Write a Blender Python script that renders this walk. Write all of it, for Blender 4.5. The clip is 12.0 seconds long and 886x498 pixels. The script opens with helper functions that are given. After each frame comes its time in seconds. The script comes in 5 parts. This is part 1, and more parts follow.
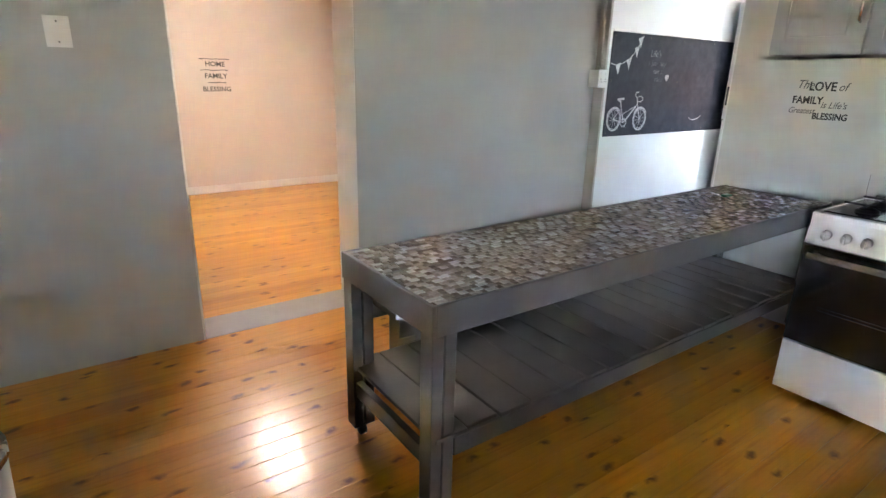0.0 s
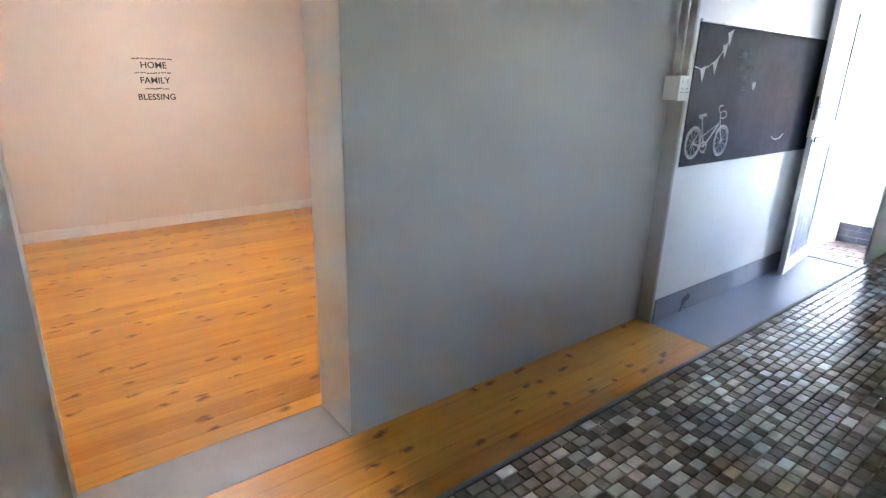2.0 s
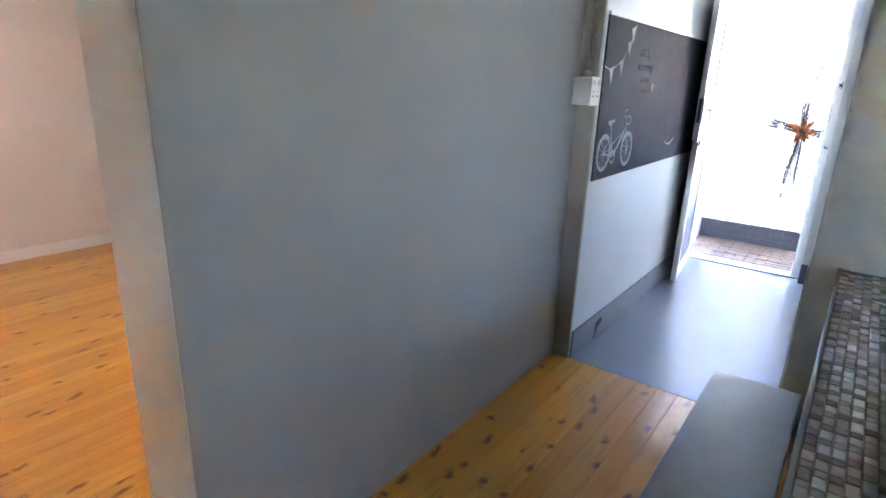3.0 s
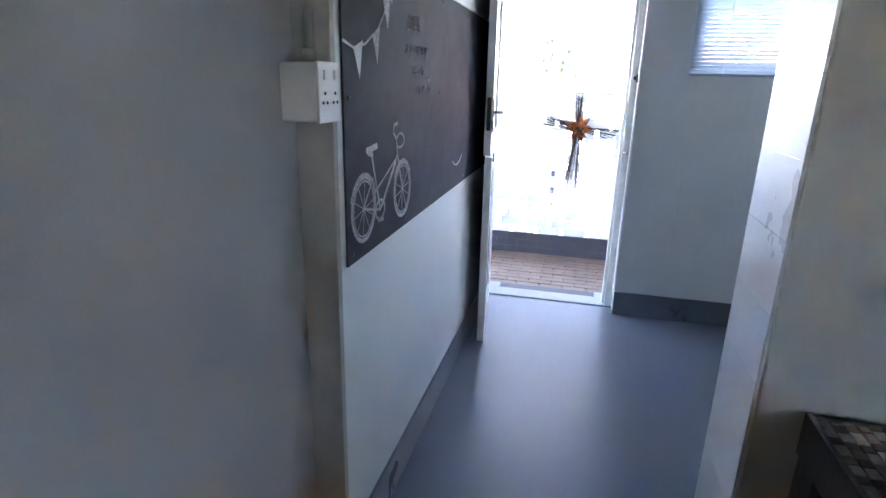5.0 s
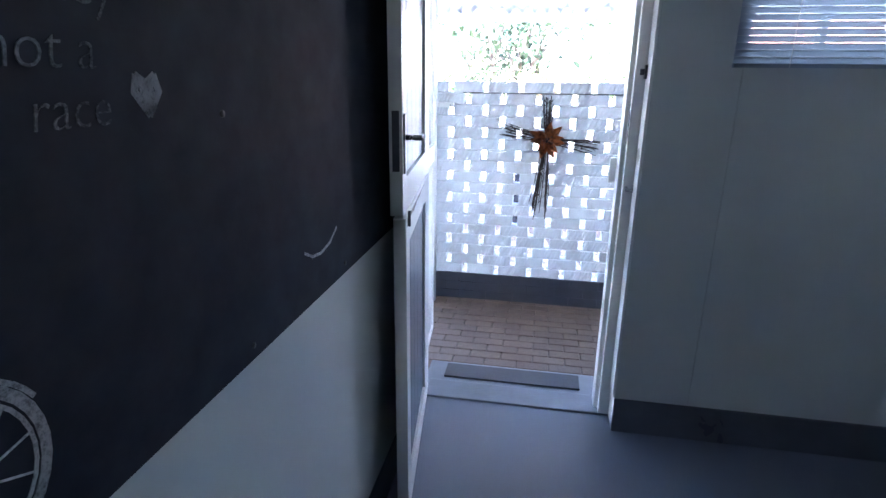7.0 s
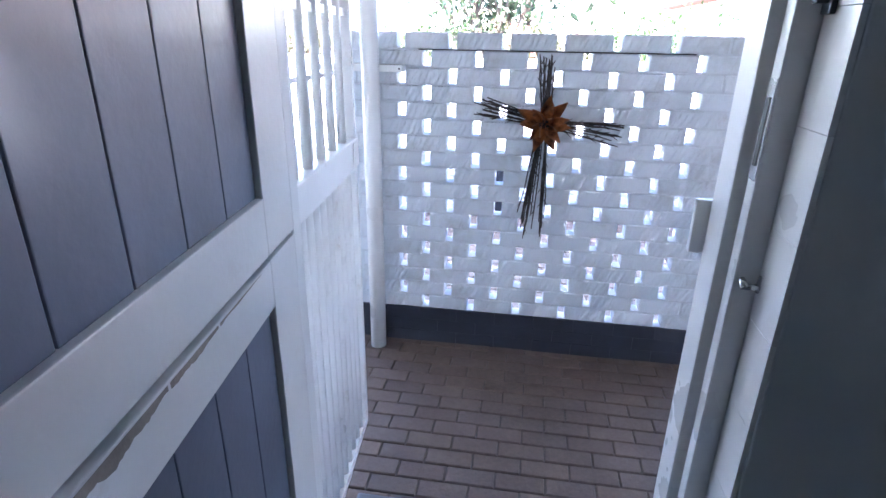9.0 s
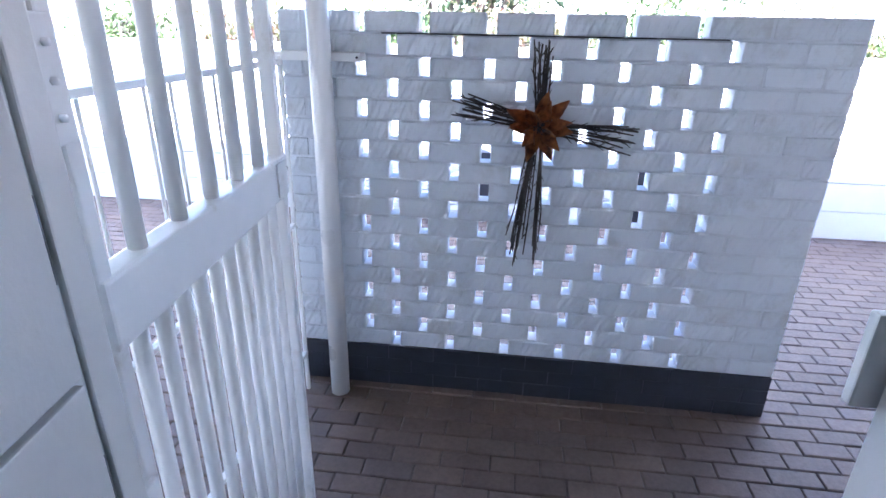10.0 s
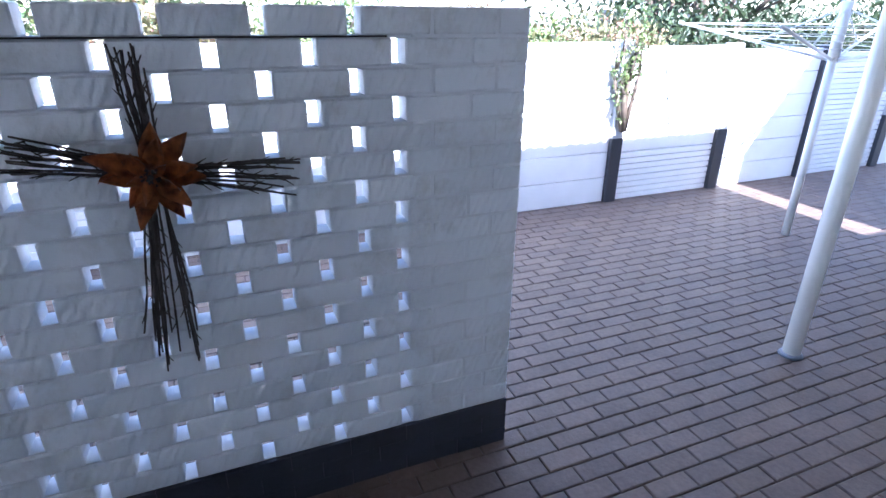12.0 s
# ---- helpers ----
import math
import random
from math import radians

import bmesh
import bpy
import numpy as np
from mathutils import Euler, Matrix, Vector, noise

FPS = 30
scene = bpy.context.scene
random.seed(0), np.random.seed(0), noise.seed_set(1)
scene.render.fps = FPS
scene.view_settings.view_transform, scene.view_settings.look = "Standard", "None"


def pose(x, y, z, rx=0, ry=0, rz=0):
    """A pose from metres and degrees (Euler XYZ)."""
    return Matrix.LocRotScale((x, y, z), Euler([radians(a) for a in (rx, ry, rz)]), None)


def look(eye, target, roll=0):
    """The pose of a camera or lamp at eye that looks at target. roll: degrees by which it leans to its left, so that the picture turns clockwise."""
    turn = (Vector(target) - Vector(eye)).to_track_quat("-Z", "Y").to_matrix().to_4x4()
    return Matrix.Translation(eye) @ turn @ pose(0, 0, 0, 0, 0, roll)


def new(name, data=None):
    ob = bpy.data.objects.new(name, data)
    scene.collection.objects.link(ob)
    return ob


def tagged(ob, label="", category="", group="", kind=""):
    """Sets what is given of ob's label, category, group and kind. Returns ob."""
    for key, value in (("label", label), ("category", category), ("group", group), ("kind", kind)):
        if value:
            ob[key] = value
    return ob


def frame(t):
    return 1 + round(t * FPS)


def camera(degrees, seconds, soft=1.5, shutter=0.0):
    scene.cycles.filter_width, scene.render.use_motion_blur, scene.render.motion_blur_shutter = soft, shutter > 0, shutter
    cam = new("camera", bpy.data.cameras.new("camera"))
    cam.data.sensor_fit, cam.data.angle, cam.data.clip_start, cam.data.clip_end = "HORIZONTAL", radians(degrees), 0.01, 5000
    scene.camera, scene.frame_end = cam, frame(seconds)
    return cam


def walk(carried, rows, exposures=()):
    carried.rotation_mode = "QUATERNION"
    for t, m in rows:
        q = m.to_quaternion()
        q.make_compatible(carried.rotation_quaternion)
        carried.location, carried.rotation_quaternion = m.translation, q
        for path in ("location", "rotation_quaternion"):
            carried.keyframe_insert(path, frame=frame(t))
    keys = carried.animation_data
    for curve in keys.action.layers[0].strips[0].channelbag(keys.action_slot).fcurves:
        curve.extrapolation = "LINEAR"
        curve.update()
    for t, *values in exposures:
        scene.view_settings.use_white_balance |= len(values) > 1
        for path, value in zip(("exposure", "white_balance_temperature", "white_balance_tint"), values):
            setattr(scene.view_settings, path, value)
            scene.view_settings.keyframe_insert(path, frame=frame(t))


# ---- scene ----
cam = camera(77.9, 12.0)
PATH = [
    (0, (-0.082, -0.119, 1.545), (1.026, 1.43, 0.935), 1.4),
    (0.5, (0.076, 0.12, 1.567), (1.178, 1.668, 0.941), 1.4),
    (1, (0.268, 0.435, 1.622), (1.371, 1.98, 0.994), 1.4),
    (1.5, (0.376, 0.844, 1.614), (1.49, 2.384, 0.991), 1.4),
    (2, (0.518, 1.187, 1.578), (1.695, 2.685, 0.97), 1.5),
    (2.5, (0.723, 1.516, 1.561), (2.073, 2.872, 0.978), 1.5),
    (2.65, (0.765, 1.64, 1.568), (2.19, 2.915, 0.977), 1.8),
    (2.8, (0.79, 1.8, 1.574), (2.285, 2.985, 0.976), 2.0),
    (3, (0.926, 1.825, 1.576), (2.439, 2.968, 0.984), 1.8),
    (3.5, (1.176, 2.006, 1.573), (2.86, 2.914, 0.99), 1.4),
    (3.7, (1.347, 2.076, 1.557), (3.073, 2.902, 0.976), 1.3),
    (5.3, (2.696, 2.404, 1.575), (4.563, 2.822, 0.992), 1.2),
    (5.5, (2.872, 2.411, 1.585), (4.743, 2.814, 1.006), 1.0),
    (6, (3.221, 2.392, 1.592), (5.096, 2.779, 1.014), 1.0),
    (6.5, (3.592, 2.44, 1.601), (5.471, 2.799, 1.018), 1.1),
    (7, (3.92, 2.462, 1.578), (5.8, 2.797, 0.984), 0.7),
    (7.2, (4.088, 2.471, 1.577), (5.965, 2.801, 0.971), 0.7),
    (8.8, (5.191, 2.524, 1.552), (7.038, 2.812, 0.84), 0.9),
    (9, (5.368, 2.501, 1.549), (7.208, 2.786, 0.82), 0.9),
    (9.5, (5.686, 2.475, 1.531), (7.517, 2.75, 0.775), 0.8),
    (10, (5.957, 2.547, 1.515), (7.793, 2.767, 0.755), 1.1),
    (10.5, (6.13, 2.551, 1.515), (7.972, 2.688, 0.749), 1.1),
    (11, (6.346, 2.51, 1.531), (8.188, 2.464, 0.752), 1.2),
    (11.5, (6.504, 2.375, 1.563), (8.307, 2.004, 0.783), 0.7),
    (12, (6.607, 2.252, 1.537), (8.308, 1.554, 0.751), 0.5),
]
EXPOSURES = [(0, 7.7, 6600, 16), (2, 7.45, 6000, 16), (2.5, 7.3, 5850, 16), (3.5, 6.95, 5850, 17), (5.5, 6.1, 5650, 18), (6.5, 5.4, 5500, 16), (7.2, 4.85, 5500, 16), (8.8, 4.33, 5550, 19), (9.5, 4.08, 5550, 19), (10.5, 3.53, 5450, 18), (11.5, 3.32, 5400, 17), (12, 3.12, 5450, 17)]
walk(cam, [(t, look(eye, target, roll)) for t, eye, target, roll in PATH], EXPOSURES)

# ---- world and lights ----
SUN_EL, SUN_AZ = 49.0, 270.0
world = bpy.data.worlds.new("sky")
scene.world = world
world.use_nodes = True
wn = world.node_tree
sky = wn.nodes.new("ShaderNodeTexSky")
sky.sky_type = "NISHITA"
sky.sun_disc = False
sky.sun_elevation, sky.sun_rotation = radians(SUN_EL), radians(SUN_AZ)
wn.nodes["Background"].inputs[1].default_value = 0.15
wn.links.new(sky.outputs[0], wn.nodes["Background"].inputs[0])


def sun_way():
    e, a = radians(SUN_EL), radians(SUN_AZ)
    return Vector((math.sin(a) * math.cos(e), math.cos(a) * math.cos(e), math.sin(e)))


sun = new("sun", bpy.data.lights.new("sun", "SUN"))
sun.data.energy, sun.data.angle, sun.data.color = 4.0, radians(0.5), (1.0, 0.96, 0.9)
sun.matrix_world = look(sun_way() * 30, (0, 0, 0))


def area(name, eye, target, sx, sy, power, color):
    lamp = new(name, bpy.data.lights.new(name, "AREA"))
    lamp.data.shape, lamp.data.size, lamp.data.size_y = "RECTANGLE", sx, sy
    lamp.data.energy, lamp.data.color = power, color
    lamp.matrix_world = look(eye, target)
    return lamp


KITCHEN_FILL, SCULLERY_SKY = 0.012, 0.2
# kitchen lamp is an added fill light, set in an unseen west opening
area("kitchen_fill_light", (-2.66, -1.5, 1.93), (2.0, 1.2, 1.0), 1.3, 0.36, KITCHEN_FILL, (0.93, 0.97, 1.0))
area("scullery_window_light", (6.37, 1.3, 2.02), (4.4, 1.5, 0.9), 0.78, 0.6, SCULLERY_SKY, (0.86, 0.93, 1.0))

# ---- materials ----


def shader(name):
    m = bpy.data.materials.new(name)
    m.use_nodes = True
    t = m.node_tree
    return m, t, t.nodes["Principled BSDF"]


def node(t, kind, **values):
    n = t.nodes.new(kind)
    for k, v in values.items():
        if k in n.inputs:
            n.inputs[k].default_value = v
    return n


def ramp(t, src, stops, mode="LINEAR"):
    r = t.nodes.new("ShaderNodeValToRGB")
    r.color_ramp.interpolation = mode
    e = r.color_ramp.elements
    while len(e) < len(stops):
        e.new(0.5)
    for i, (p, c) in enumerate(stops):
        e[i].position = p
        e[i].color = (*c, 1) if len(c) == 3 else c
    t.links.new(src, r.inputs[0])
    return r.outputs[0]


def mixer(t, fac, a, b, mode="MIX"):
    n = t.nodes.new("ShaderNodeMix")
    n.data_type, n.blend_type = "RGBA", mode
    for socket, v in ((n.inputs[0], fac), (n.inputs[6], a), (n.inputs[7], b)):
        if isinstance(v, (int, float)):
            socket.default_value = v
        elif isinstance(v, tuple):
            socket.default_value = (*v, 1)
        else:
            t.links.new(v, socket)
    return n.outputs[2]


def place(t, scale=(1, 1, 1), offset=None):
    g = t.nodes.new("ShaderNodeNewGeometry")
    m = t.nodes.new("ShaderNodeMapping")
    m.inputs["Scale"].default_value = scale
    t.links.new(g.outputs["Position"], m.inputs["Vector"])
    if offset is not None:
        t.links.new(offset, m.inputs["Location"])
    return m.outputs[0]


def noisy(t, vec, scale, detail=4, rough=0.55):
    n = node(t, "ShaderNodeTexNoise", Scale=scale, Detail=detail, Roughness=rough)
    t.links.new(vec, n.inputs["Vector"])
    return n.outputs[0]


def bump(t, bsdf, height, strength, distance=0.01):
    b = node(t, "ShaderNodeBump", Strength=strength, Distance=distance)
    t.links.new(height, b.inputs["Height"])
    t.links.new(b.outputs[0], bsdf.inputs["Normal"])
    return b


def paint(name, color, rough=0.5, wobble=0.06, grain=0.15, scale=2.0, fine=90.0, coat=0.0, dirt=None, metal=0.0):
    """Painted or plastered surface: slight patchiness, fine relief, optional dirt."""
    m, t, b = shader(name)
    p = place(t)
    big, small = noisy(t, p, scale), noisy(t, p, fine, 3)
    lo = tuple(max(0, c * (1 - wobble * 1.6)) for c in color)
    hi = tuple(min(1, c * (1 + wobble)) for c in color)
    col = ramp(t, big, [(0.3, lo), (0.7, hi)])
    if dirt:
        spots = ramp(t, noisy(t, p, 6.5, 8, 0.7), [(0.6, (0, 0, 0)), (0.75, (1, 1, 1))])
        col = mixer(t, spots, col, dirt)
    t.links.new(col, b.inputs["Base Color"])
    r = ramp(t, big, [(0.25, (rough * 0.85,) * 3), (0.75, (min(1, rough * 1.2),) * 3)])
    t.links.new(r, b.inputs["Roughness"])
    b.inputs["Metallic"].default_value = metal
    b.inputs["Coat Weight"].default_value = coat
    b.inputs["Coat Roughness"].default_value = 0.15
    if grain:
        bump(t, b, small, grain, 0.004)
    return m


def pine(name, tone, deep):
    """Varnished pine boards running along x, with grain, knots and board to board tone."""
    m, t, b = shader(name)
    info = t.nodes.new("ShaderNodeObjectInfo")
    mul = node(t, "ShaderNodeVectorMath")
    mul.operation = "SCALE"
    comb = t.nodes.new("ShaderNodeCombineXYZ")
    for k in (0, 1):
        t.links.new(info.outputs["Random"], comb.inputs[k])
    t.links.new(comb.outputs[0], mul.inputs[0])
    mul.inputs["Scale"].default_value = 37.0
    p = place(t, (1.3, 22, 6), mul.outputs[0])
    grain = noisy(t, p, 1.6, 6, 0.6)
    fine = noisy(t, place(t, (5, 160, 20), mul.outputs[0]), 1.0, 3)
    col = ramp(t, grain, [(0.2, deep), (0.45, tone), (0.85, tuple(min(1, c * 1.18) for c in tone))])
    col = mixer(t, 0.12, col, ramp(t, fine, [(0.3, tuple(c * 0.6 for c in deep)), (0.7, tone)]))
    streak = ramp(t, noisy(t, place(t, (0.35, 9, 1), mul.outputs[0]), 1.0, 3), [(0.3, (0.9, 0.86, 0.8)), (0.55, (1, 1, 1)), (0.75, (1.06, 1.08, 1.06))])
    col = mixer(t, 1.0, col, streak, "MULTIPLY")
    tint = ramp(t, info.outputs["Random"], [(0, (0.87, 0.8, 0.7)), (0.4, (0.97, 0.95, 0.92)), (1, (1.12, 1.17, 1.18))])
    col = mixer(t, 1.0, col, tint, "MULTIPLY")
    v = node(t, "ShaderNodeTexVoronoi", Scale=1.0, Randomness=1.0)
    v.voronoi_dimensions = "2D"
    warp = noisy(t, place(t), 14, 3)
    pk = place(t, (4.2, 8.0, 1), mul.outputs[0])
    add = node(t, "ShaderNodeVectorMath")
    add.operation = "ADD"
    sw = node(t, "ShaderNodeVectorMath")
    sw.operation = "SCALE"
    sw.inputs["Scale"].default_value = 0.5
    cw = t.nodes.new("ShaderNodeCombineXYZ")
    t.links.new(warp, cw.inputs[0])
    t.links.new(warp, cw.inputs[1])
    t.links.new(cw.outputs[0], sw.inputs[0])
    t.links.new(pk, add.inputs[0])
    t.links.new(sw.outputs[0], add.inputs[1])
    t.links.new(add.outputs[0], v.inputs["Vector"])
    knot = ramp(t, v.outputs["Distance"], [(0.05, (1, 1, 1)), (0.1, (0.6, 0.6, 0.6)), (0.19, (0, 0, 0))])
    pick = ramp(t, v.outputs["Color"], [(0, (0, 0, 0)), (0.5, (1, 1, 1))], "CONSTANT")
    col = mixer(t, mixer(t, 1.0, knot, pick, "MULTIPLY"), col, (0.2, 0.062, 0.01))
    t.links.new(col, b.inputs["Base Color"])
    b.inputs["Roughness"].default_value = 0.3
    b.inputs["Coat Weight"].default_value = 0.3
    b.inputs["Specular IOR Level"].default_value = 0.4
    b.inputs["Coat Roughness"].default_value = 0.04
    relief = bump(t, b, mixer(t, 0.2, noisy(t, place(t, (16, 30, 1)), 1.0, 2), grain), 0.65, 0.004)
    t.links.new(relief.outputs[0], b.inputs["Coat Normal"])
    return m


def pieced(name, colors, rough=0.5, grain=0.3, fine=60.0, islands=False, patch=0.35, coat=0.0, spread="CONSTANT"):
    """Separate pieces, each with its own tone (per object, or per island for joined ones), over a patchy stain."""
    m, t, b = shader(name)
    if islands:
        src = t.nodes.new("ShaderNodeNewGeometry").outputs["Random Per Island"]
    else:
        src = t.nodes.new("ShaderNodeObjectInfo").outputs["Random"]
    n = len(colors)
    col = ramp(t, src, [(i / n, c) for i, c in enumerate(colors)], spread)
    p = place(t)
    stain = ramp(t, noisy(t, p, 5.0, 6, 0.65), [(0.3, (1 - patch,) * 3), (0.7, (1.0,) * 3)])
    col = mixer(t, 1.0, col, stain, "MULTIPLY")
    speck = noisy(t, p, fine, 4, 0.7)
    col = mixer(t, 0.3, col, mixer(t, 1.0, col, ramp(t, speck, [(0.35, (0.5,) * 3), (0.65, (1.3,) * 3)]), "MULTIPLY"))
    t.links.new(col, b.inputs["Base Color"])
    b.inputs["Roughness"].default_value = rough
    b.inputs["Coat Weight"].default_value = coat
    b.inputs["Coat Roughness"].default_value = 0.12
    bump(t, b, speck, grain, 0.006)
    return m


def glowing(name, color, strength):
    m, t, b = shader(name)
    b.inputs["Base Color"].default_value = (*color, 1)
    b.inputs["Emission Color"].default_value = (*color, 1)
    b.inputs["Emission Strength"].default_value = strength
    return m


def glass(name, tint=(0.95, 0.97, 0.97), rough=0.02):
    m, t, b = shader(name)
    b.inputs["Base Color"].default_value = (*tint, 1)
    b.inputs["Transmission Weight"].default_value = 1.0
    b.inputs["Roughness"].default_value = rough
    b.inputs["IOR"].default_value = 1.05
    return m


def chalkboard(name):
    m, t, b = shader(name)
    p = place(t)
    smear = noisy(t, place(t, (1.2, 1, 2.0)), 2.2, 7, 0.65)
    dust = noisy(t, place(t, (1, 1, 1)), 14, 5)
    col = ramp(t, smear, [(0.3, (0.026, 0.03, 0.043)), (0.62, (0.042, 0.047, 0.064)), (0.85, (0.07, 0.077, 0.098))])
    col = mixer(t, 0.3, col, ramp(t, dust, [(0.35, (0.02, 0.023, 0.032)), (0.7, (0.06, 0.065, 0.082))]))
    t.links.new(col, b.inputs["Base Color"])
    b.inputs["Roughness"].default_value = 0.7
    b.inputs["Specular IOR Level"].default_value = 0.08
    bump(t, b, noisy(t, p, 300, 2), 0.08, 0.002)
    return m


def chalk(name, color, cover):
    """Dry chalk dragged over the board: broken strokes with the dark ground showing through."""
    m, t, b = shader(name)
    p = place(t)
    grit = noisy(t, p, 150, 5, 0.75)
    patch = noisy(t, p, 9, 3)
    col = ramp(t, mixer(t, 0.45, grit, patch), [(cover - 0.12, (0.035, 0.04, 0.055)), (cover + 0.06, color)])
    t.links.new(col, b.inputs["Base Color"])
    b.inputs["Roughness"].default_value = 0.95
    return m


def brick_paint(name, color):
    """Thick white masonry paint over rippled face brick."""
    m, t, b = shader(name)
    p = place(t)
    info = t.nodes.new("ShaderNodeObjectInfo")
    tone = ramp(t, info.outputs["Random"], [(0, tuple(c * 0.9 for c in color)), (1, color)])
    grime = ramp(t, noisy(t, p, 4.5, 8, 0.7), [(0.52, (1, 1, 1)), (0.78, (0.72, 0.70, 0.66))])
    col = mixer(t, 1.0, tone, grime, "MULTIPLY")
    t.links.new(col, b.inputs["Base Color"])
    b.inputs["Roughness"].default_value = 0.55
    ripple = node(t, "ShaderNodeTexWave", Scale=4.6, Distortion=3.2, Detail=1.5)
    ripple.inputs["Detail Scale"].default_value = 1.6
    ripple.bands_direction = "DIAGONAL"
    t.links.new(place(t, (0, 4.0, 2.0)), ripple.inputs["Vector"])
    worn = ramp(t, noisy(t, p, 5.0, 4, 0.6), [(0.4, (0, 0, 0)), (0.6, (1, 1, 1))])
    short = mixer(t, 1.0, ripple.outputs[1], worn, "MULTIPLY")
    mix = mixer(t, 0.4, short, noisy(t, p, 42, 4, 0.6))
    bump(t, b, mix, 0.65, 0.011)
    return m


def vinyl(name, color):
    """Sheet vinyl: fine even speckle, faint scuffs, one satin gloss all over."""
    m, t, b = shader(name)
    p = place(t)
    speck = ramp(t, noisy(t, p, 220, 3, 0.6), [(0.3, tuple(c * 0.86 for c in color)), (0.7, tuple(c * 1.1 for c in color))])
    scuff = ramp(t, noisy(t, place(t, (1.5, 6, 1)), 3.0, 6, 0.7), [(0.55, (1, 1, 1)), (0.8, (1.12, 1.12, 1.1))])
    t.links.new(mixer(t, 1.0, speck, scuff, "MULTIPLY"), b.inputs["Base Color"])
    b.inputs["Roughness"].default_value = 0.34
    return m


M_GREY_WALL = paint("grey wall paint", (0.475, 0.48, 0.465), 0.55, 0.04, 0.25, 1.6, 120)
M_WHITE_WALL = paint("white wall paint", (0.70, 0.72, 0.71), 0.38, 0.04, 0.2, 1.8, 110, coat=0.15)
M_PINK_WALL = paint("cream wall paint", (0.68, 0.63, 0.59), 0.6, 0.03, 0.2, 1.4, 120)
M_LOVE_WALL = paint("pale stone wall paint", (0.56, 0.555, 0.52), 0.5, 0.04, 0.2, 1.5, 110)
M_CEILING = paint("white ceiling paint", (0.8, 0.8, 0.78), 0.7)
M_TRIM = paint("white gloss trim", (0.80, 0.80, 0.79), 0.3, 0.04, 0.12, 3, 70, coat=0.3)
M_PLASTER = paint("grey plaster strip", (0.40, 0.37, 0.335), 0.6, 0.06, 0.3, 3, 80)
M_SKIRT = paint("slate grey gloss paint", (0.13, 0.145, 0.18), 0.3, 0.12, 0.15, 4, 60, coat=0.2)
M_VINYL = vinyl("blue grey vinyl floor", (0.140, 0.162, 0.215))
M_THRESH = paint("grey painted threshold", (0.29, 0.28, 0.29), 0.4, 0.08, 0.1, 5, 90)
M_PINE_K = pine("varnished pine kitchen", (0.62, 0.25, 0.022), (0.42, 0.13, 0.01))
M_PINE_L = pine("varnished pine living room", (0.56, 0.25, 0.035), (0.42, 0.15, 0.016))
M_TABLE = paint("charcoal grey wood paint", (0.125, 0.112, 0.105), 0.45, 0.12, 0.3, 5, 70)
M_BENCH = paint("grey bench paint", (0.19, 0.192, 0.2), 0.42, 0.1, 0.25, 4, 70)
M_GROUT = paint("grey tile grout", (0.27, 0.255, 0.235), 0.7, 0.1, 0.3, 8, 120)
PALE_TILES = [(0.40, 0.36, 0.31), (0.45, 0.42, 0.385), (0.36, 0.32, 0.275), (0.50, 0.48, 0.445), (0.41, 0.37, 0.325), (0.56, 0.54, 0.51), (0.37, 0.33, 0.29), (0.31, 0.28, 0.25)]
DARK_TILES = [(0.215, 0.178, 0.148), (0.25, 0.212, 0.182), (0.28, 0.242, 0.205), (0.18, 0.15, 0.127), (0.31, 0.272, 0.235), (0.225, 0.19, 0.16)]
M_TILE_PALE = pieced("pale glazed mosaic tile", PALE_TILES, 0.26, 0.08, 40, False, 0.25, 0.25)
M_TILE_DARK = pieced("dark glazed mosaic tile", DARK_TILES, 0.26, 0.08, 40, False, 0.25, 0.25)
M_FIELD_PALE = pieced("pale glazed mosaic field", PALE_TILES, 0.26, 0.08, 40, True, 0.25, 0.25)
M_FIELD_DARK = pieced("dark glazed mosaic field", DARK_TILES, 0.26, 0.08, 40, True, 0.25, 0.25)
M_STOVE = paint("white stove enamel", (0.78, 0.78, 0.78), 0.22, 0.02, 0.03, 3, 40, coat=0.5)
M_BLACK_GLASS = paint("black oven glass", (0.008, 0.008, 0.009), 0.08, 0.1, 0.0, 3, 40, coat=0.8)
M_IRON = paint("black cast iron", (0.02, 0.02, 0.022), 0.5, 0.1, 0.3, 6, 80)
M_CHROME = paint("brushed chrome", (0.62, 0.62, 0.63), 0.25, 0.05, 0.05, 5, 60, metal=1.0)
M_LCD = paint("dark display", (0.01, 0.012, 0.02), 0.1)
M_CAB = paint("light grey cabinet paint", (0.38, 0.39, 0.415), 0.35, 0.04, 0.15, 3, 70, coat=0.1)
M_PLASTIC = paint("white plastic", (0.8, 0.8, 0.79), 0.35, 0.02, 0.04, 4, 60)
M_HOLE = paint("dark socket hole", (0.02, 0.02, 0.02), 0.5)
M_TEXT = paint("black vinyl lettering", (0.02, 0.02, 0.022), 0.5)
M_TEXT_SOFT = paint("dark grey vinyl lettering", (0.09, 0.09, 0.095), 0.5)
M_BOARD = chalkboard("black chalkboard paint")
M_CHALK = chalk("white chalk", (0.5, 0.51, 0.54), 0.48)
M_CHALK_FAINT = chalk("rubbed white chalk", (0.3, 0.31, 0.34), 0.55)
M_DOOR = paint("white door paint", (0.74, 0.73, 0.715), 0.35, 0.05, 0.2, 3, 60, coat=0.2, dirt=(0.60, 0.57, 0.53))
M_DOOR_BLUE = paint("slate blue door panel paint", (0.115, 0.135, 0.19), 0.38, 0.2, 0.15, 4, 60, coat=0.3)
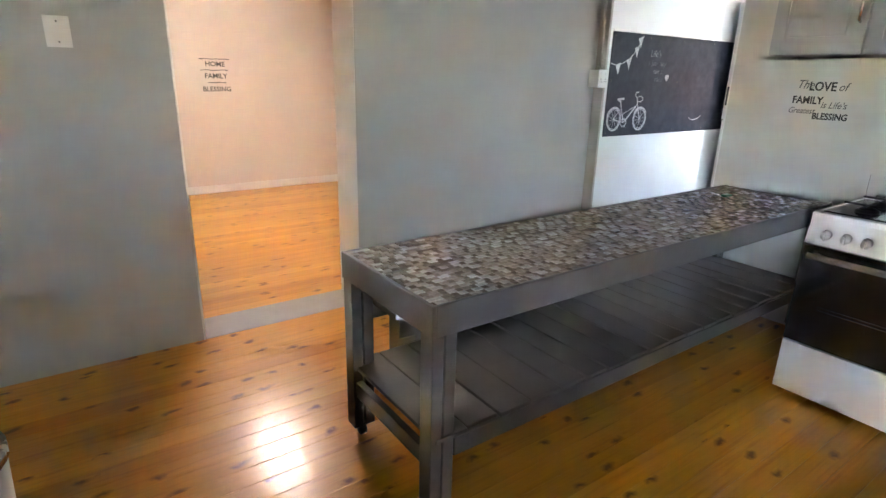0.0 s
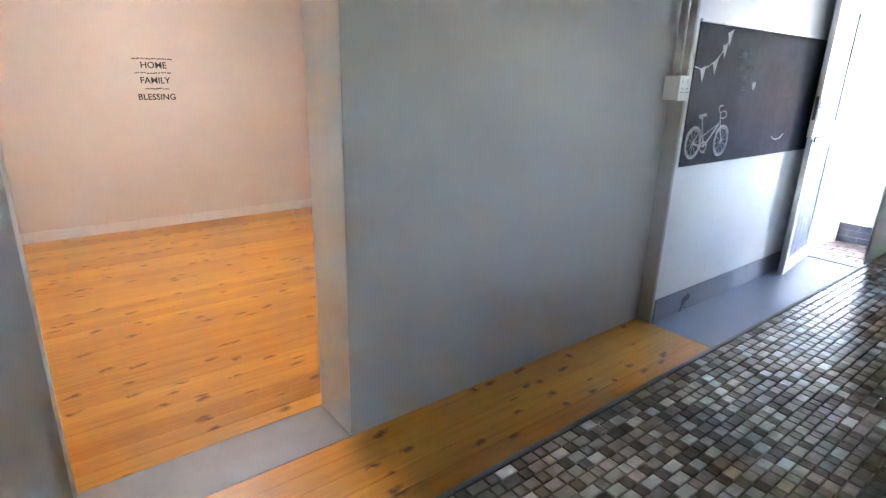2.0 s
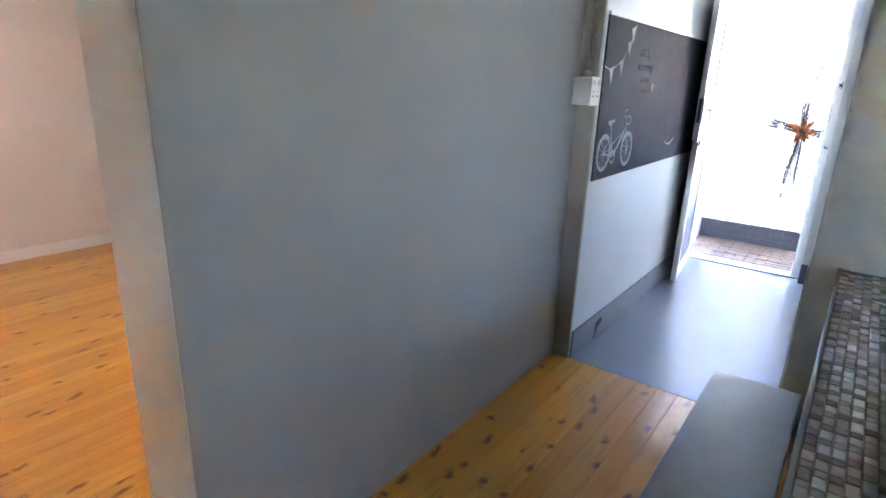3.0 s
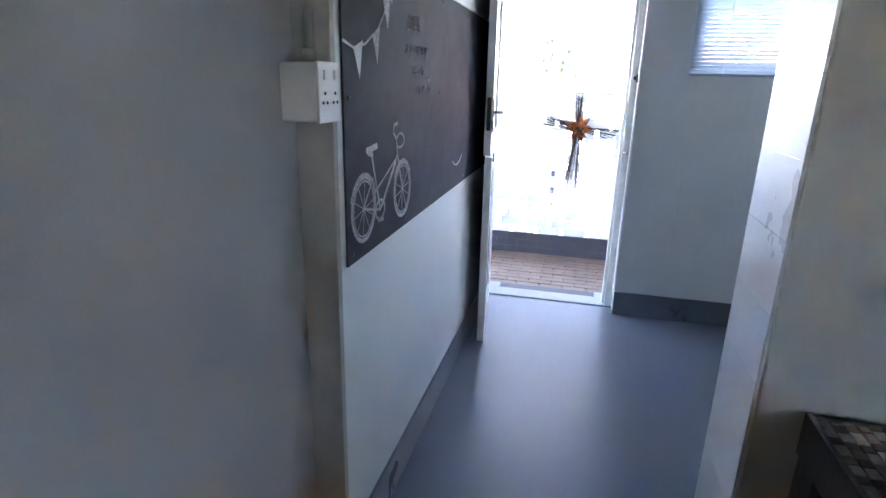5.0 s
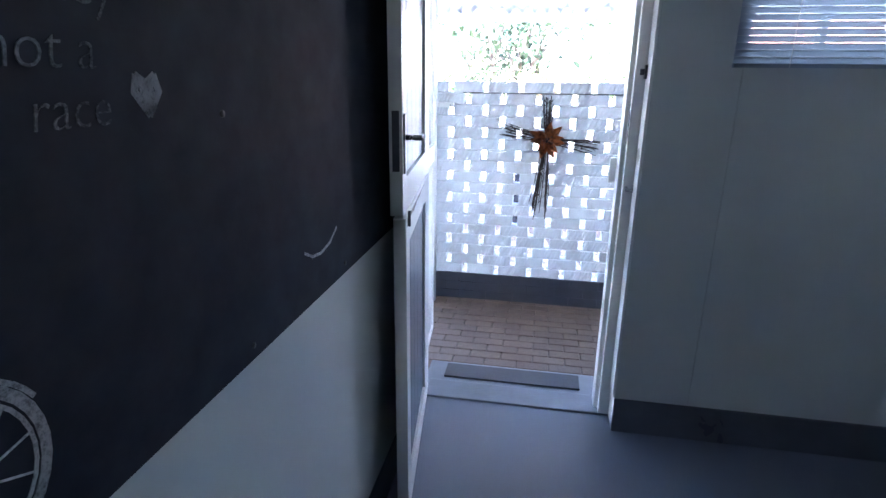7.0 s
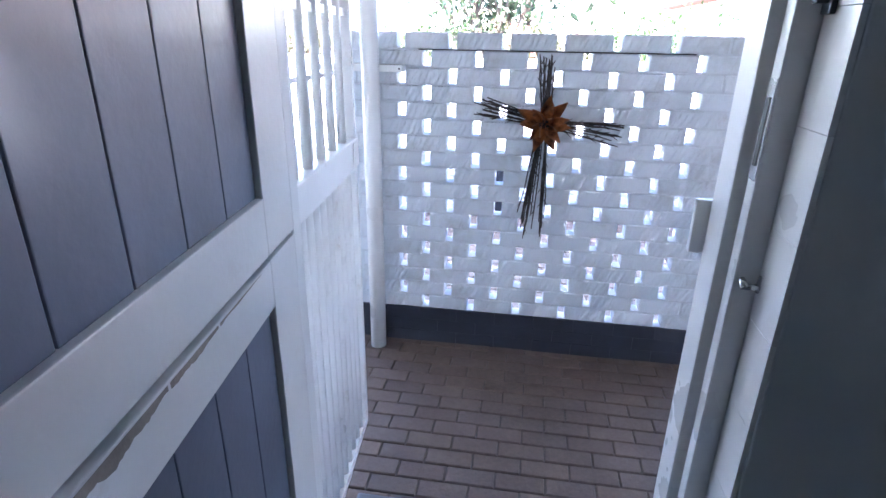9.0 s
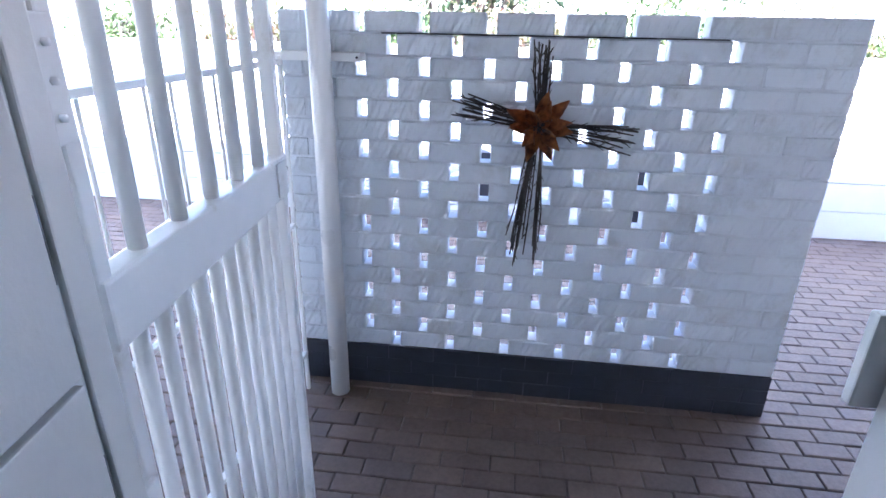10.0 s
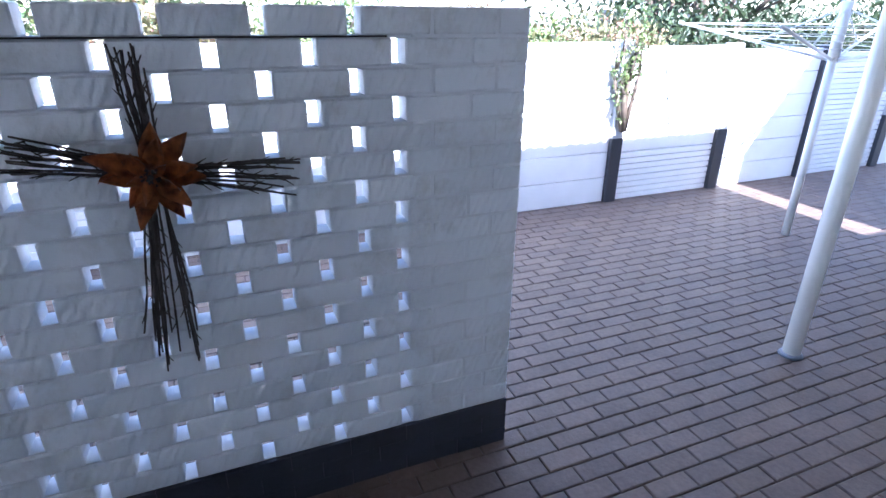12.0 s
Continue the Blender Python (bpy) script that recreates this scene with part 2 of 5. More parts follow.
M_WEAR = paint("bare worn wood", (0.29, 0.25, 0.21), 0.7, 0.3, 0.5, 12, 90)
M_LOCK = paint("dark lock steel", (0.08, 0.085, 0.1), 0.35, 0.1, 0.1, 6, 60, metal=0.8)
M_BLIND = paint("pale blue blind slat", (0.42, 0.47, 0.54), 0.4, 0.03, 0.05, 4, 60)
bt = M_BLIND.node_tree
thin = node(bt, "ShaderNodeBsdfTranslucent", Color=(0.42, 0.5, 0.6, 1))
both = node(bt, "ShaderNodeMixShader", Fac=0.35)
bt.links.new(bt.nodes["Principled BSDF"].outputs[0], both.inputs[1])
bt.links.new(thin.outputs[0], both.inputs[2])
bt.links.new(both.outputs[0], bt.nodes["Material Output"].inputs[0])
M_GLASS = glass("window glass")
M_STEP = paint("blue grey step paint", (0.16, 0.18, 0.22), 0.35, 0.12, 0.2, 5, 70)
M_MAT = paint("dark rubber mat", (0.05, 0.055, 0.07), 0.7, 0.15, 0.6, 20, 160)
M_GATE = paint("white gate enamel", (0.85, 0.85, 0.845), 0.3, 0.04, 0.12, 5, 50, coat=0.3, dirt=(0.62, 0.58, 0.52))
M_BRICK = brick_paint("white painted brick", (0.63, 0.665, 0.71))
M_MORTAR = paint("painted mortar", (0.58, 0.61, 0.65), 0.7, 0.08, 0.5, 7, 60)
M_BAND = paint("black bitumen band", (0.028, 0.03, 0.042), 0.5, 0.2, 0.6, 8, 50)
M_PAVER = pieced("brown clay paver", [(0.136, 0.094, 0.072), (0.154, 0.106, 0.082), (0.124, 0.085, 0.068), (0.148, 0.102, 0.082), (0.136, 0.097, 0.08)], 0.62, 0.5, 45, False, 0.3)
M_PAVER_J = pieced("brown clay paver field", [(0.136, 0.094, 0.072), (0.154, 0.106, 0.082), (0.124, 0.085, 0.068), (0.148, 0.102, 0.082), (0.136, 0.097, 0.08)], 0.62, 0.5, 45, True, 0.3)
M_SAND = paint("paver joint sand", (0.085, 0.068, 0.06), 0.9, 0.2, 0.6, 9, 80)
M_EARTH = paint("dry grey ground", (0.2, 0.17, 0.13), 0.9, 0.25, 0.5, 0.4, 6)
M_FENCE = paint("white fence paint", (0.78, 0.79, 0.80), 0.55, 0.04, 0.3, 2.5, 60)
# grey stands in for shade on the white upper posts
M_POST_SHADED = paint("shaded white fence post", (0.5, 0.5, 0.52), 0.6, 0.08, 0.3, 4, 60)
M_POST_DARK = paint("black post paint", (0.03, 0.032, 0.04), 0.5, 0.15, 0.3, 5, 60)
M_PIPE = paint("white pipe paint", (0.8, 0.8, 0.79), 0.3, 0.03, 0.06, 4, 50, coat=0.2)
M_TWIG = paint("dark dry twig", (0.055, 0.042, 0.038), 0.75, 0.3, 0.7, 20, 120)
M_COPPER = paint("rusty copper petal", (0.40, 0.145, 0.05), 0.38, 0.5, 0.35, 26, 90, metal=0.35)
M_ROOF = paint("grey roof sheet", (0.55, 0.56, 0.57), 0.45, 0.06, 0.1, 2, 40, metal=0.3)
M_HOUSE = paint("cream house plaster", (0.66, 0.63, 0.58), 0.7, 0.06, 0.3, 1.0, 40)
M_RED_ROOF = paint("red tile roof", (0.32, 0.13, 0.09), 0.7, 0.15, 0.5, 2.0, 12)
M_BARK = paint("grey brown bark", (0.12, 0.09, 0.07), 0.85, 0.3, 0.9, 8, 40)


def leafy(name, tones):
    m, t, b = shader(name)
    src = t.nodes.new("ShaderNodeNewGeometry").outputs["Random Per Island"]
    t.links.new(ramp(t, src, [(i / (len(tones) - 1), c) for i, c in enumerate(tones)]), b.inputs["Base Color"])
    b.inputs["Roughness"].default_value = 0.55
    return m


M_LEAF = leafy("shrub leaf", [(0.035, 0.07, 0.02), (0.07, 0.12, 0.03), (0.12, 0.16, 0.05), (0.16, 0.17, 0.07)])
M_LEAF_DRY = leafy("dry shrub leaf", [(0.10, 0.11, 0.04), (0.2, 0.17, 0.08), (0.13, 0.15, 0.06), (0.28, 0.10, 0.08)])
M_LEAF_DARK = leafy("dark tree leaf", [(0.015, 0.03, 0.012), (0.03, 0.05, 0.02), (0.045, 0.07, 0.025)])
M_LAMP_GLOW = glowing("warm lamp pane", (1.0, 0.9, 0.77), 0.47)
M_KEY_GREEN = paint("green key tag", (0.05, 0.16, 0.13), 0.4)

# ---- building helpers ----


def cuboid(bm, lo, hi, turn=None):
    """A box between two corners; turn: a matrix applied to its points."""
    pts = [Vector((x, y, z)) for z in (lo[2], hi[2]) for y in (lo[1], hi[1]) for x in (lo[0], hi[0])]
    v = [bm.verts.new(turn @ p if turn else p) for p in pts]
    for f in ((0, 2, 3, 1), (4, 5, 7, 6), (0, 1, 5, 4), (2, 6, 7, 3), (0, 4, 6, 2), (1, 3, 7, 5)):
        bm.faces.new([v[i] for i in f])


def rod(bm, a, b, r, r2=None, sides=10):
    """A round bar from a to b, tapering to r2."""
    a, b = Vector(a), Vector(b)
    r2 = r if r2 is None else r2
    q = (b - a).to_track_quat("Z", "Y").to_matrix()
    rings = []
    for c, rad in ((a, r), (b, r2)):
        rings.append([bm.verts.new(c + q @ Vector((rad * math.cos(k * math.tau / sides), rad * math.sin(k * math.tau / sides), 0))) for k in range(sides)])
    for k in range(sides):
        n = (k + 1) % sides
        bm.faces.new((rings[0][k], rings[0][n], rings[1][n], rings[1][k]))
    bm.faces.new(rings[0][::-1])
    bm.faces.new(rings[1])


def soften(bm, width, segments=2):
    bmesh.ops.bevel(bm, geom=list(bm.edges), offset=width, segments=segments, affect="EDGES", profile=0.6)


def mesh_of(name, bm, material, smooth=False):
    me = bpy.data.meshes.new(name)
    bm.normal_update()
    bm.to_mesh(me)
    bm.free()
    me.materials.append(material)
    if smooth:
        me.polygons.foreach_set("use_smooth", [True] * len(me.polygons))
    return me


def part(name, bm, material, parent=None, label="", smooth=False):
    ob = new(name, mesh_of(name, bm, material, smooth))
    if parent is not None:
        ob.parent = parent
    return tagged(ob, label)


def boxes(name, spans, material, parent=None, label="", bevel=0.0, turn=None):
    """One mesh from boxes ((x0, y0, z0), (x1, y1, z1))."""
    bm = bmesh.new()
    for lo, hi in spans:
        cuboid(bm, lo, hi, turn)
    if bevel:
        soften(bm, bevel)
    return part(name, bm, material, parent, label)


def rods(name, lines, material, parent=None, label="", sides=10):
    """One mesh from round bars (a, b, radius[, end radius])."""
    bm = bmesh.new()
    for a, b, r, *rest in lines:
        rod(bm, a, b, r, rest[0] if rest else None, sides)
    return part(name, bm, material, parent, label, True)


def thing(name, at, label, category, group="", kind=""):
    ob = new(name)
    ob.location = at
    return tagged(ob, label, category, group, kind)


def structure(name, spans, material, label, category, bevel=0.0):
    return tagged(boxes(name, spans, material, None, "", bevel), label, category, "", "structure")


def lettering(name, text, size, material, matrix, parent, shear=0.0, bold=0.0):
    """Flat raised lettering in the built-in font, made into a mesh."""
    cu = bpy.data.curves.new(name, "FONT")
    cu.body, cu.size, cu.shear, cu.offset = text, size, shear, bold
    cu.align_x, cu.align_y = "CENTER", "CENTER"
    cu.extrude = 0.0008
    cu.resolution_u = 3
    tmp = bpy.data.objects.new(name, cu)
    scene.collection.objects.link(tmp)
    me = bpy.data.meshes.new_from_object(tmp.evaluated_get(bpy.context.evaluated_depsgraph_get()))
    bpy.data.objects.remove(tmp)
    me.materials.clear()
    me.materials.append(material)
    ob = new(name, me)
    ob.parent = parent
    ob.matrix_basis = matrix
    return ob


def stroke(bm, pts, width, thick=0.001):
    """A chalk line on a plane (x, z) at y = 0, as short raised strips facing -y."""
    for (x0, z0), (x1, z1) in zip(pts, pts[1:]):
        d = Vector((x1 - x0, z1 - z0))
        if d.length < 1e-5:
            continue
        n = Vector((-d.y, d.x)).normalized() * width / 2
        e = d.normalized() * width * 0.2
        c = [(x0 - e.x + n.x, z0 - e.y + n.y), (x0 - e.x - n.x, z0 - e.y - n.y), (x1 + e.x - n.x, z1 + e.y - n.y), (x1 + e.x + n.x, z1 + e.y + n.y)]
        f = [bm.verts.new((x, -thick, z)) for x, z in c]
        g = [bm.verts.new((x, 0, z)) for x, z in c]
        bm.faces.new(f)
        for k in range(4):
            bm.faces.new((f[k], g[k], g[(k + 1) % 4], f[(k + 1) % 4]))


def circle(cx, cz, rx, rz, n=28, a0=0.0, a1=360.0):
    return [(cx + rx * math.cos(radians(a0 + (a1 - a0) * k / n)), cz + rz * math.sin(radians(a0 + (a1 - a0) * k / n))) for k in range(n + 1)]

# ---- the shell ----
H = 2.75
WN, WC, WE, WE2, WD, WD2 = 3.09, 2.988, 3.73, 4.03, 6.255, 6.46
DL, DR = 0.487, 1.515
PIER, VINYL, NIB = 1.918, 3.742, 3.756
LIV = 7.3
G = -0.24

structure("floor", [((-2.7, -2.7, -0.2), (VINYL, WN, -0.024))], M_SAND, "dark underfloor beneath varnished pine boards", "floor")
structure("floor_living", [((-2.7, WN + 0.3, -0.2), (6.3, LIV + 0.2, -0.024))], M_SAND, "dark underfloor beneath living room pine boards", "floor")
structure("floor_scullery", [((VINYL, 0.7, -0.2), (WD2 - 0.02, WC + 0.06, 0.0))], M_VINYL, "smooth blue-grey vinyl floor of the back lobby", "floor")
structure("threshold", [((DL - 0.02, WN, -0.2), (DR + 0.02, WN + 0.3, 0.002))], M_THRESH, "grey painted threshold between two pine floors", "threshold")
structure("wall_north", [((-2.7, WN, -0.2), (DL, WN + 0.3, H)), ((DR, WN, -0.2), (NIB, WN + 0.3, H)), ((DL, WN, 2.15), (DR, WN + 0.3, H))],
          M_GREY_WALL, "plain grey painted kitchen wall with a doorway", "wall", 0.006)
structure("wall_chalk", [((NIB, WC, -0.2), (6.4, WN + 0.3, H))], M_WHITE_WALL, "white gloss painted wall behind a chalkboard", "wall")
structure("wall_nib", [((NIB - 0.024, WC, -0.02), (NIB, WN + 0.01, H))], M_PLASTER, "narrow plastered strip at the lobby opening", "wall", 0.004)
structure("wall_east", [((WE, -2.7, -0.2), (WE2, PIER, H)), ((WE, PIER, 2.4), (WE2, WC, H))], M_LOVE_WALL, "pale stone painted kitchen end wall", "wall", 0.006)
structure("wall_south", [((-2.7, -2.95, -0.2), (WE2, -2.7, H))], M_LOVE_WALL, "plain painted kitchen back wall", "wall")
# opening is unseen, placed and sized to set the kitchen's daylight
structure("wall_west", [((-2.95, -2.95, -0.2), (-2.7, -2.2, H)), ((-2.95, -0.8, -0.2), (-2.7, WN, H)), ((-2.95, -2.2, -0.2), (-2.7, -0.8, 1.72)), ((-2.95, -2.2, 2.15), (-2.7, -0.8, H))],
          M_LOVE_WALL, "plain painted kitchen wall with an opening added for daylight", "wall")
# unseen overhang, added to block direct sun from the west opening
structure("sun_shield_west", [((-4.1, -3.4, 2.42), (-2.95, 0.6, 2.5))], M_ROOF, "unseen grey overhang added to keep sun off the window", "roof")
structure("wall_living_north", [((-2.7, LIV, -0.2), (6.3, LIV + 0.28, H))], M_PINK_WALL, "cream painted living room wall", "wall")
structure("wall_living_west", [((-2.95, WN, -0.2), (-2.7, LIV + 0.28, H))], M_PINK_WALL, "cream painted living room side wall", "wall")
structure("wall_living_east", [((6.05, WN + 0.3, -0.2), (6.3, LIV, H))], M_PINK_WALL, "cream painted living room end wall", "wall")
structure("wall_living_lining", [((-2.7, WN + 0.3, 0), (DL, WN + 0.305, H)), ((DR, WN + 0.3, 0), (6.05, WN + 0.305, H))], M_PINK_WALL, "cream painted back of the kitchen wall", "wall")
structure("wall_door", [((WD, 0.5, -0.2), (WD2, 0.86, H)), ((WD, 0.86, -0.2), (WD2, 1.74, 1.66)), ((WD, 0.86, 2.4), (WD2, 1.74, H)), ((WD, 1.74, -0.2), (WD2, 2.06, H)), ((WD, 2.06, 2.3), (WD2, WC, H))],
          M_WHITE_WALL, "white painted lobby wall with door and window openings", "wall", 0.004)
structure("wall_scullery_south", [((WE2, 0.5, -0.2), (WD, 0.72, H))], M_WHITE_WALL, "white painted lobby end wall", "wall")
structure("wall_outer", [((WD2, -12, G), (WD2 + 0.03, 0.82, 3.1)), ((WD2, 1.78, 0), (WD2 + 0.03, 2.06, 3.1)), ((WD2, 0.82, G), (WD2 + 0.03, 1.78, 1.63)), ((WD2, 0.82, 2.42), (WD2 + 0.03, 1.78, 3.1)),
          ((WD2, 2.06, 2.32), (WD2 + 0.03, 3.1, 3.1)), ((6.37, 3.1, G), (WD2 + 0.03, 9, 3.1))], M_HOUSE, "cream plastered outside wall of the house", "wall")
structure("ceiling", [((-2.95, -2.95, H), (WD2, LIV + 0.28, H + 0.15))], M_CEILING, "plain white painted ceiling", "ceiling")
structure("baseboard", [((-2.7, LIV - 0.02, 0), (6.05, LIV, 0.1))], M_TRIM, "white painted baseboard along the cream wall", "baseboard", 0.004)
structure("skirting_chalk", [((NIB, WC - 0.012, 0), (WD, WC, 0.165))], M_SKIRT, "slate grey painted skirting band", "baseboard", 0.003)
structure("skirting_door", [((WD - 0.012, 0.72, 0), (WD, 2.063, 0.17))], M_SKIRT, "slate grey painted skirting band", "baseboard", 0.003)
structure("skirting_pier", [((WE2, 0.734, 0), (WE2 + 0.012, PIER, 0.165)), ((WE2 + 0.014, 0.72, 0), (WD - 0.014, 0.732, 0.165))], M_SKIRT, "slate grey painted skirting band", "baseboard", 0.003)
# white painted blockwork facing on the lobby opening and the door reveal
for nm, x0, x1, y0, y1 in (("opening_facing", WE - 0.0, WE2, PIER, PIER + 0.008), ("door_reveal_facing", WD, 6.36, 2.06, 2.07)):
    facing = thing(nm, (0, 0, 0), "white gloss painted block facing with fine joints", "wall facing", "", "structure")
    z = 0.0 if nm == "opening_facing" else 0.172
    while z < 2.2:
        boxes("block", [((x0 + 0.003, y0, z + 0.0003), (x1 + 0.003, y1, z + 0.1775))], M_TRIM, facing, "", 0.0008)
        z += 0.178
structure("trim_corner", [((DL - 0.008, WN - 0.004, 0), (DL + 0.004, WN + 0.02, 2.15))], M_TRIM, "white chipped plaster edge of the doorway", "trim", 0.002)
structure("trim_reveal", [((DR - 0.003, WN + 0.004, 0.003), (DR, WN + 0.3, 2.15))], M_TRIM, "white painted doorway reveal", "trim")


def window_unit(name, axis, at, a0, a1, z0, z1, label):
    w = thing(name, at, label, "window", "", "structure")
    def seg(nm, a, b, lo, hi, mat, d=0.05):
        span = ((a, -d / 2, lo), (b, d / 2, hi)) if axis == "x" else ((-d / 2, a, lo), (d / 2, b, hi))
        return boxes(nm, [span], mat, w, "", 0.003)
    seg("window_frame", a0, a0 + 0.05, z0, z1, M_TRIM)
    seg("window_frame", a1 - 0.05, a1, z0, z1, M_TRIM)
    seg("window_frame", a0 + 0.05, a1 - 0.05, z0, z0 + 0.05, M_TRIM)
    seg("window_frame", a0 + 0.05, a1 - 0.05, z1 - 0.05, z1, M_TRIM)
    n = 3
    for k in range(n):
        p0, p1 = a0 + 0.05 + (a1 - a0 - 0.1) * k / n, a0 + 0.05 + (a1 - a0 - 0.1) * (k + 1) / n
        pane = seg("pane", p0 + 0.012, p1 - 0.012, z0 + 0.05, z1 - 0.05, M_GLASS, 0.005)
        pane.visible_shadow = False
        if k:
            seg("mullion", p0 - 0.012, p0 + 0.012, z0 + 0.05, z1 - 0.05, M_TRIM)
    return w


# first window is unseen, added only to let daylight into the kitchen
window_unit("window_added", "y", (-2.85, 0, 0), -2.2, -0.8, 1.72, 2.15, "unseen three-pane window added to light the kitchen")
window_unit("window_2", "y", (6.42, 0, 0), 0.86, 1.74, 1.66, 2.4, "white framed lobby window behind a blind")

# ---- living room ----
lamp = thing("ceiling_light", (1.54, 5.28, H), "warm glowing ceiling light with a white grid", "ceiling light")
boxes("diffuser", [((-0.2, -0.5, -0.06), (0.2, 0.5, -0.02))], M_LAMP_GLOW, lamp, "warm glowing diffuser")
boxes("housing", [((-0.23, -0.53, -0.02), (0.23, 0.53, 0.0))], M_TRIM, lamp)
for x in (-0.21, 0.0, 0.21):
    boxes("grid_bar", [((x - 0.02, -0.53, -0.075), (x + 0.02, 0.53, -0.062))], M_TRIM, lamp)
for y in (-0.51, -0.255, 0.0, 0.255, 0.51):
    boxes("grid_bar", [((-0.23, y - 0.02, -0.09), (0.23, y + 0.02, -0.077))], M_TRIM, lamp)

face_n = Matrix.Rotation(radians(90), 4, "X")
decal = thing("wall_lettering", (1.714, LIV - 0.002, 1.457), "black vinyl words on the cream wall", "wall lettering", "wall words")
for txt, size, dz, mat, sh in (("HOME", 0.082, 0.13, M_TEXT, 0), ("FAMILY", 0.082, -0.01, M_TEXT, 0), ("BLESSING", 0.08, -0.165, M_TEXT, 0)):
    lettering("word", txt, size, mat, Matrix.Translation((0, 0, dz)) @ face_n, decal, sh, 0.0015)
for dz, w, x in ((0.19, 0.34, -0.01), (0.06, 0.33, -0.01), (-0.085, 0.2, 0.0)):
    bm = bmesh.new()
    random.seed(int(dz * 1000) + 500)
    px = x - w / 2
    while px < x + w / 2:
        l = random.uniform(0.02, 0.05)
        stroke(bm, [(px, dz + random.uniform(-0.004, 0.004)), (px + l, dz + random.uniform(-0.004, 0.006))], random.uniform(0.008, 0.014))
        px += l + 0.008
    part("script_line", bm, M_TEXT_SOFT, decal, "small unreadable script line")

# ---- kitchen ----


def work_table():
    t = thing("work_table", (2.35, 1.545, 0), "long charcoal painted table with a mosaic tile top", "table")
    ox, oy = 2.35, 1.545
    x0, x1, y0, y1 = 0.805 - ox, 3.715 - ox, 1.165 - oy, 1.815 - oy
    boxes("tabletop", [((x0, y0, 0.80), (x1, y1, 0.848))], M_GROUT, t)
    rim = [((x0 - 0.004, y0 - 0.004, 0.745), (x0 + 0.012, y1 + 0.004, 0.856)), ((x1 - 0.02, y0, 0.745), (x1, y1, 0.85)),
           ((x0 + 0.012, y0 - 0.004, 0.745), (x1, y0 + 0.01, 0.856)), ((x0 + 0.012, y1 - 0.01, 0.745), (x1, y1 + 0.004, 0.856))]
    for r in rim:
        boxes("apron", [r], M_TABLE, t, "", 0.004)
    for lx in (x0, x1 - 0.10):
        for ly in (y0, y1 - 0.07):
            leg = boxes("leg", [((lx, ly, 0.06), (lx + 0.045, ly + 0.07, 0.745)), ((lx + 0.055, ly + 0.004, 0.06), (lx + 0.10, ly + 0.066, 0.745))], M_TABLE, t, "", 0.004)
            cx, cy = lx + 0.05, ly + 0.035
            rods("caster", [((cx - 0.012, cy, 0.028), (cx + 0.012, cy, 0.028), 0.028)], M_IRON, leg, "black caster wheel", 14)
            boxes("caster_fork", [((cx - 0.018, cy - 0.012, 0.045), (cx + 0.018, cy + 0.012, 0.062))], M_IRON, leg)
    for ly in (y0 + 0.0, y1 - 0.03):
        boxes("shelf_rail", [((x0 + 0.1, ly, 0.26), (x1 - 0.1, ly + 0.03, 0.335))], M_TABLE, t, "", 0.004)
    for lx in (x0 + 0.01, x1 - 0.04):
        boxes("shelf_rail", [((lx, y0 + 0.07, 0.22), (lx + 0.03, y1 - 0.07, 0.29))], M_TABLE, t, "", 0.004)
    random.seed(4)
    x = x0 + 0.02
    while x < x1 - 0.06:
        w = random.uniform(0.13, 0.18)
        xe = min(x + w, x1 - 0.02)
        boxes("shelf_board", [((x, y0 - 0.004 + random.uniform(0, 0.012), 0.337 + random.uniform(0, 0.006)), (xe - random.uniform(0.004, 0.014), y1 + 0.004 - random.uniform(0, 0.012), 0.357))], M_TABLE, t, "", 0.003)
        x = xe
    return t, x0, x1, y0, y1


table, tx0, tx1, ty0, ty1 = work_table()


def bench(x0, x1, y0, y1, h):
    b = thing("bench", ((x0 + x1) / 2, (y0 + y1) / 2, 0), "plain grey painted wooden bench beside the table", "bench")
    w, d = (x1 - x0) / 2, (y1 - y0) / 2
    boxes("seat", [((-w, -d, h - 0.03), (w, d, h))], M_BENCH, b, "", 0.005)
    for x in (-w + 0.12, w - 0.15):
        boxes("leg", [((x, -d + 0.02, 0), (x + 0.03, d - 0.02, h - 0.03))], M_BENCH, b, "", 0.004)
    for y in (-d + 0.005, d - 0.025):
        boxes("side_rail", [((-w + 0.02, y, h - 0.13), (w - 0.02, y + 0.02, h - 0.03))], M_BENCH, b, "", 0.003)
    return b


bench(1.06, 3.135, 1.828, 2.122, 0.51)


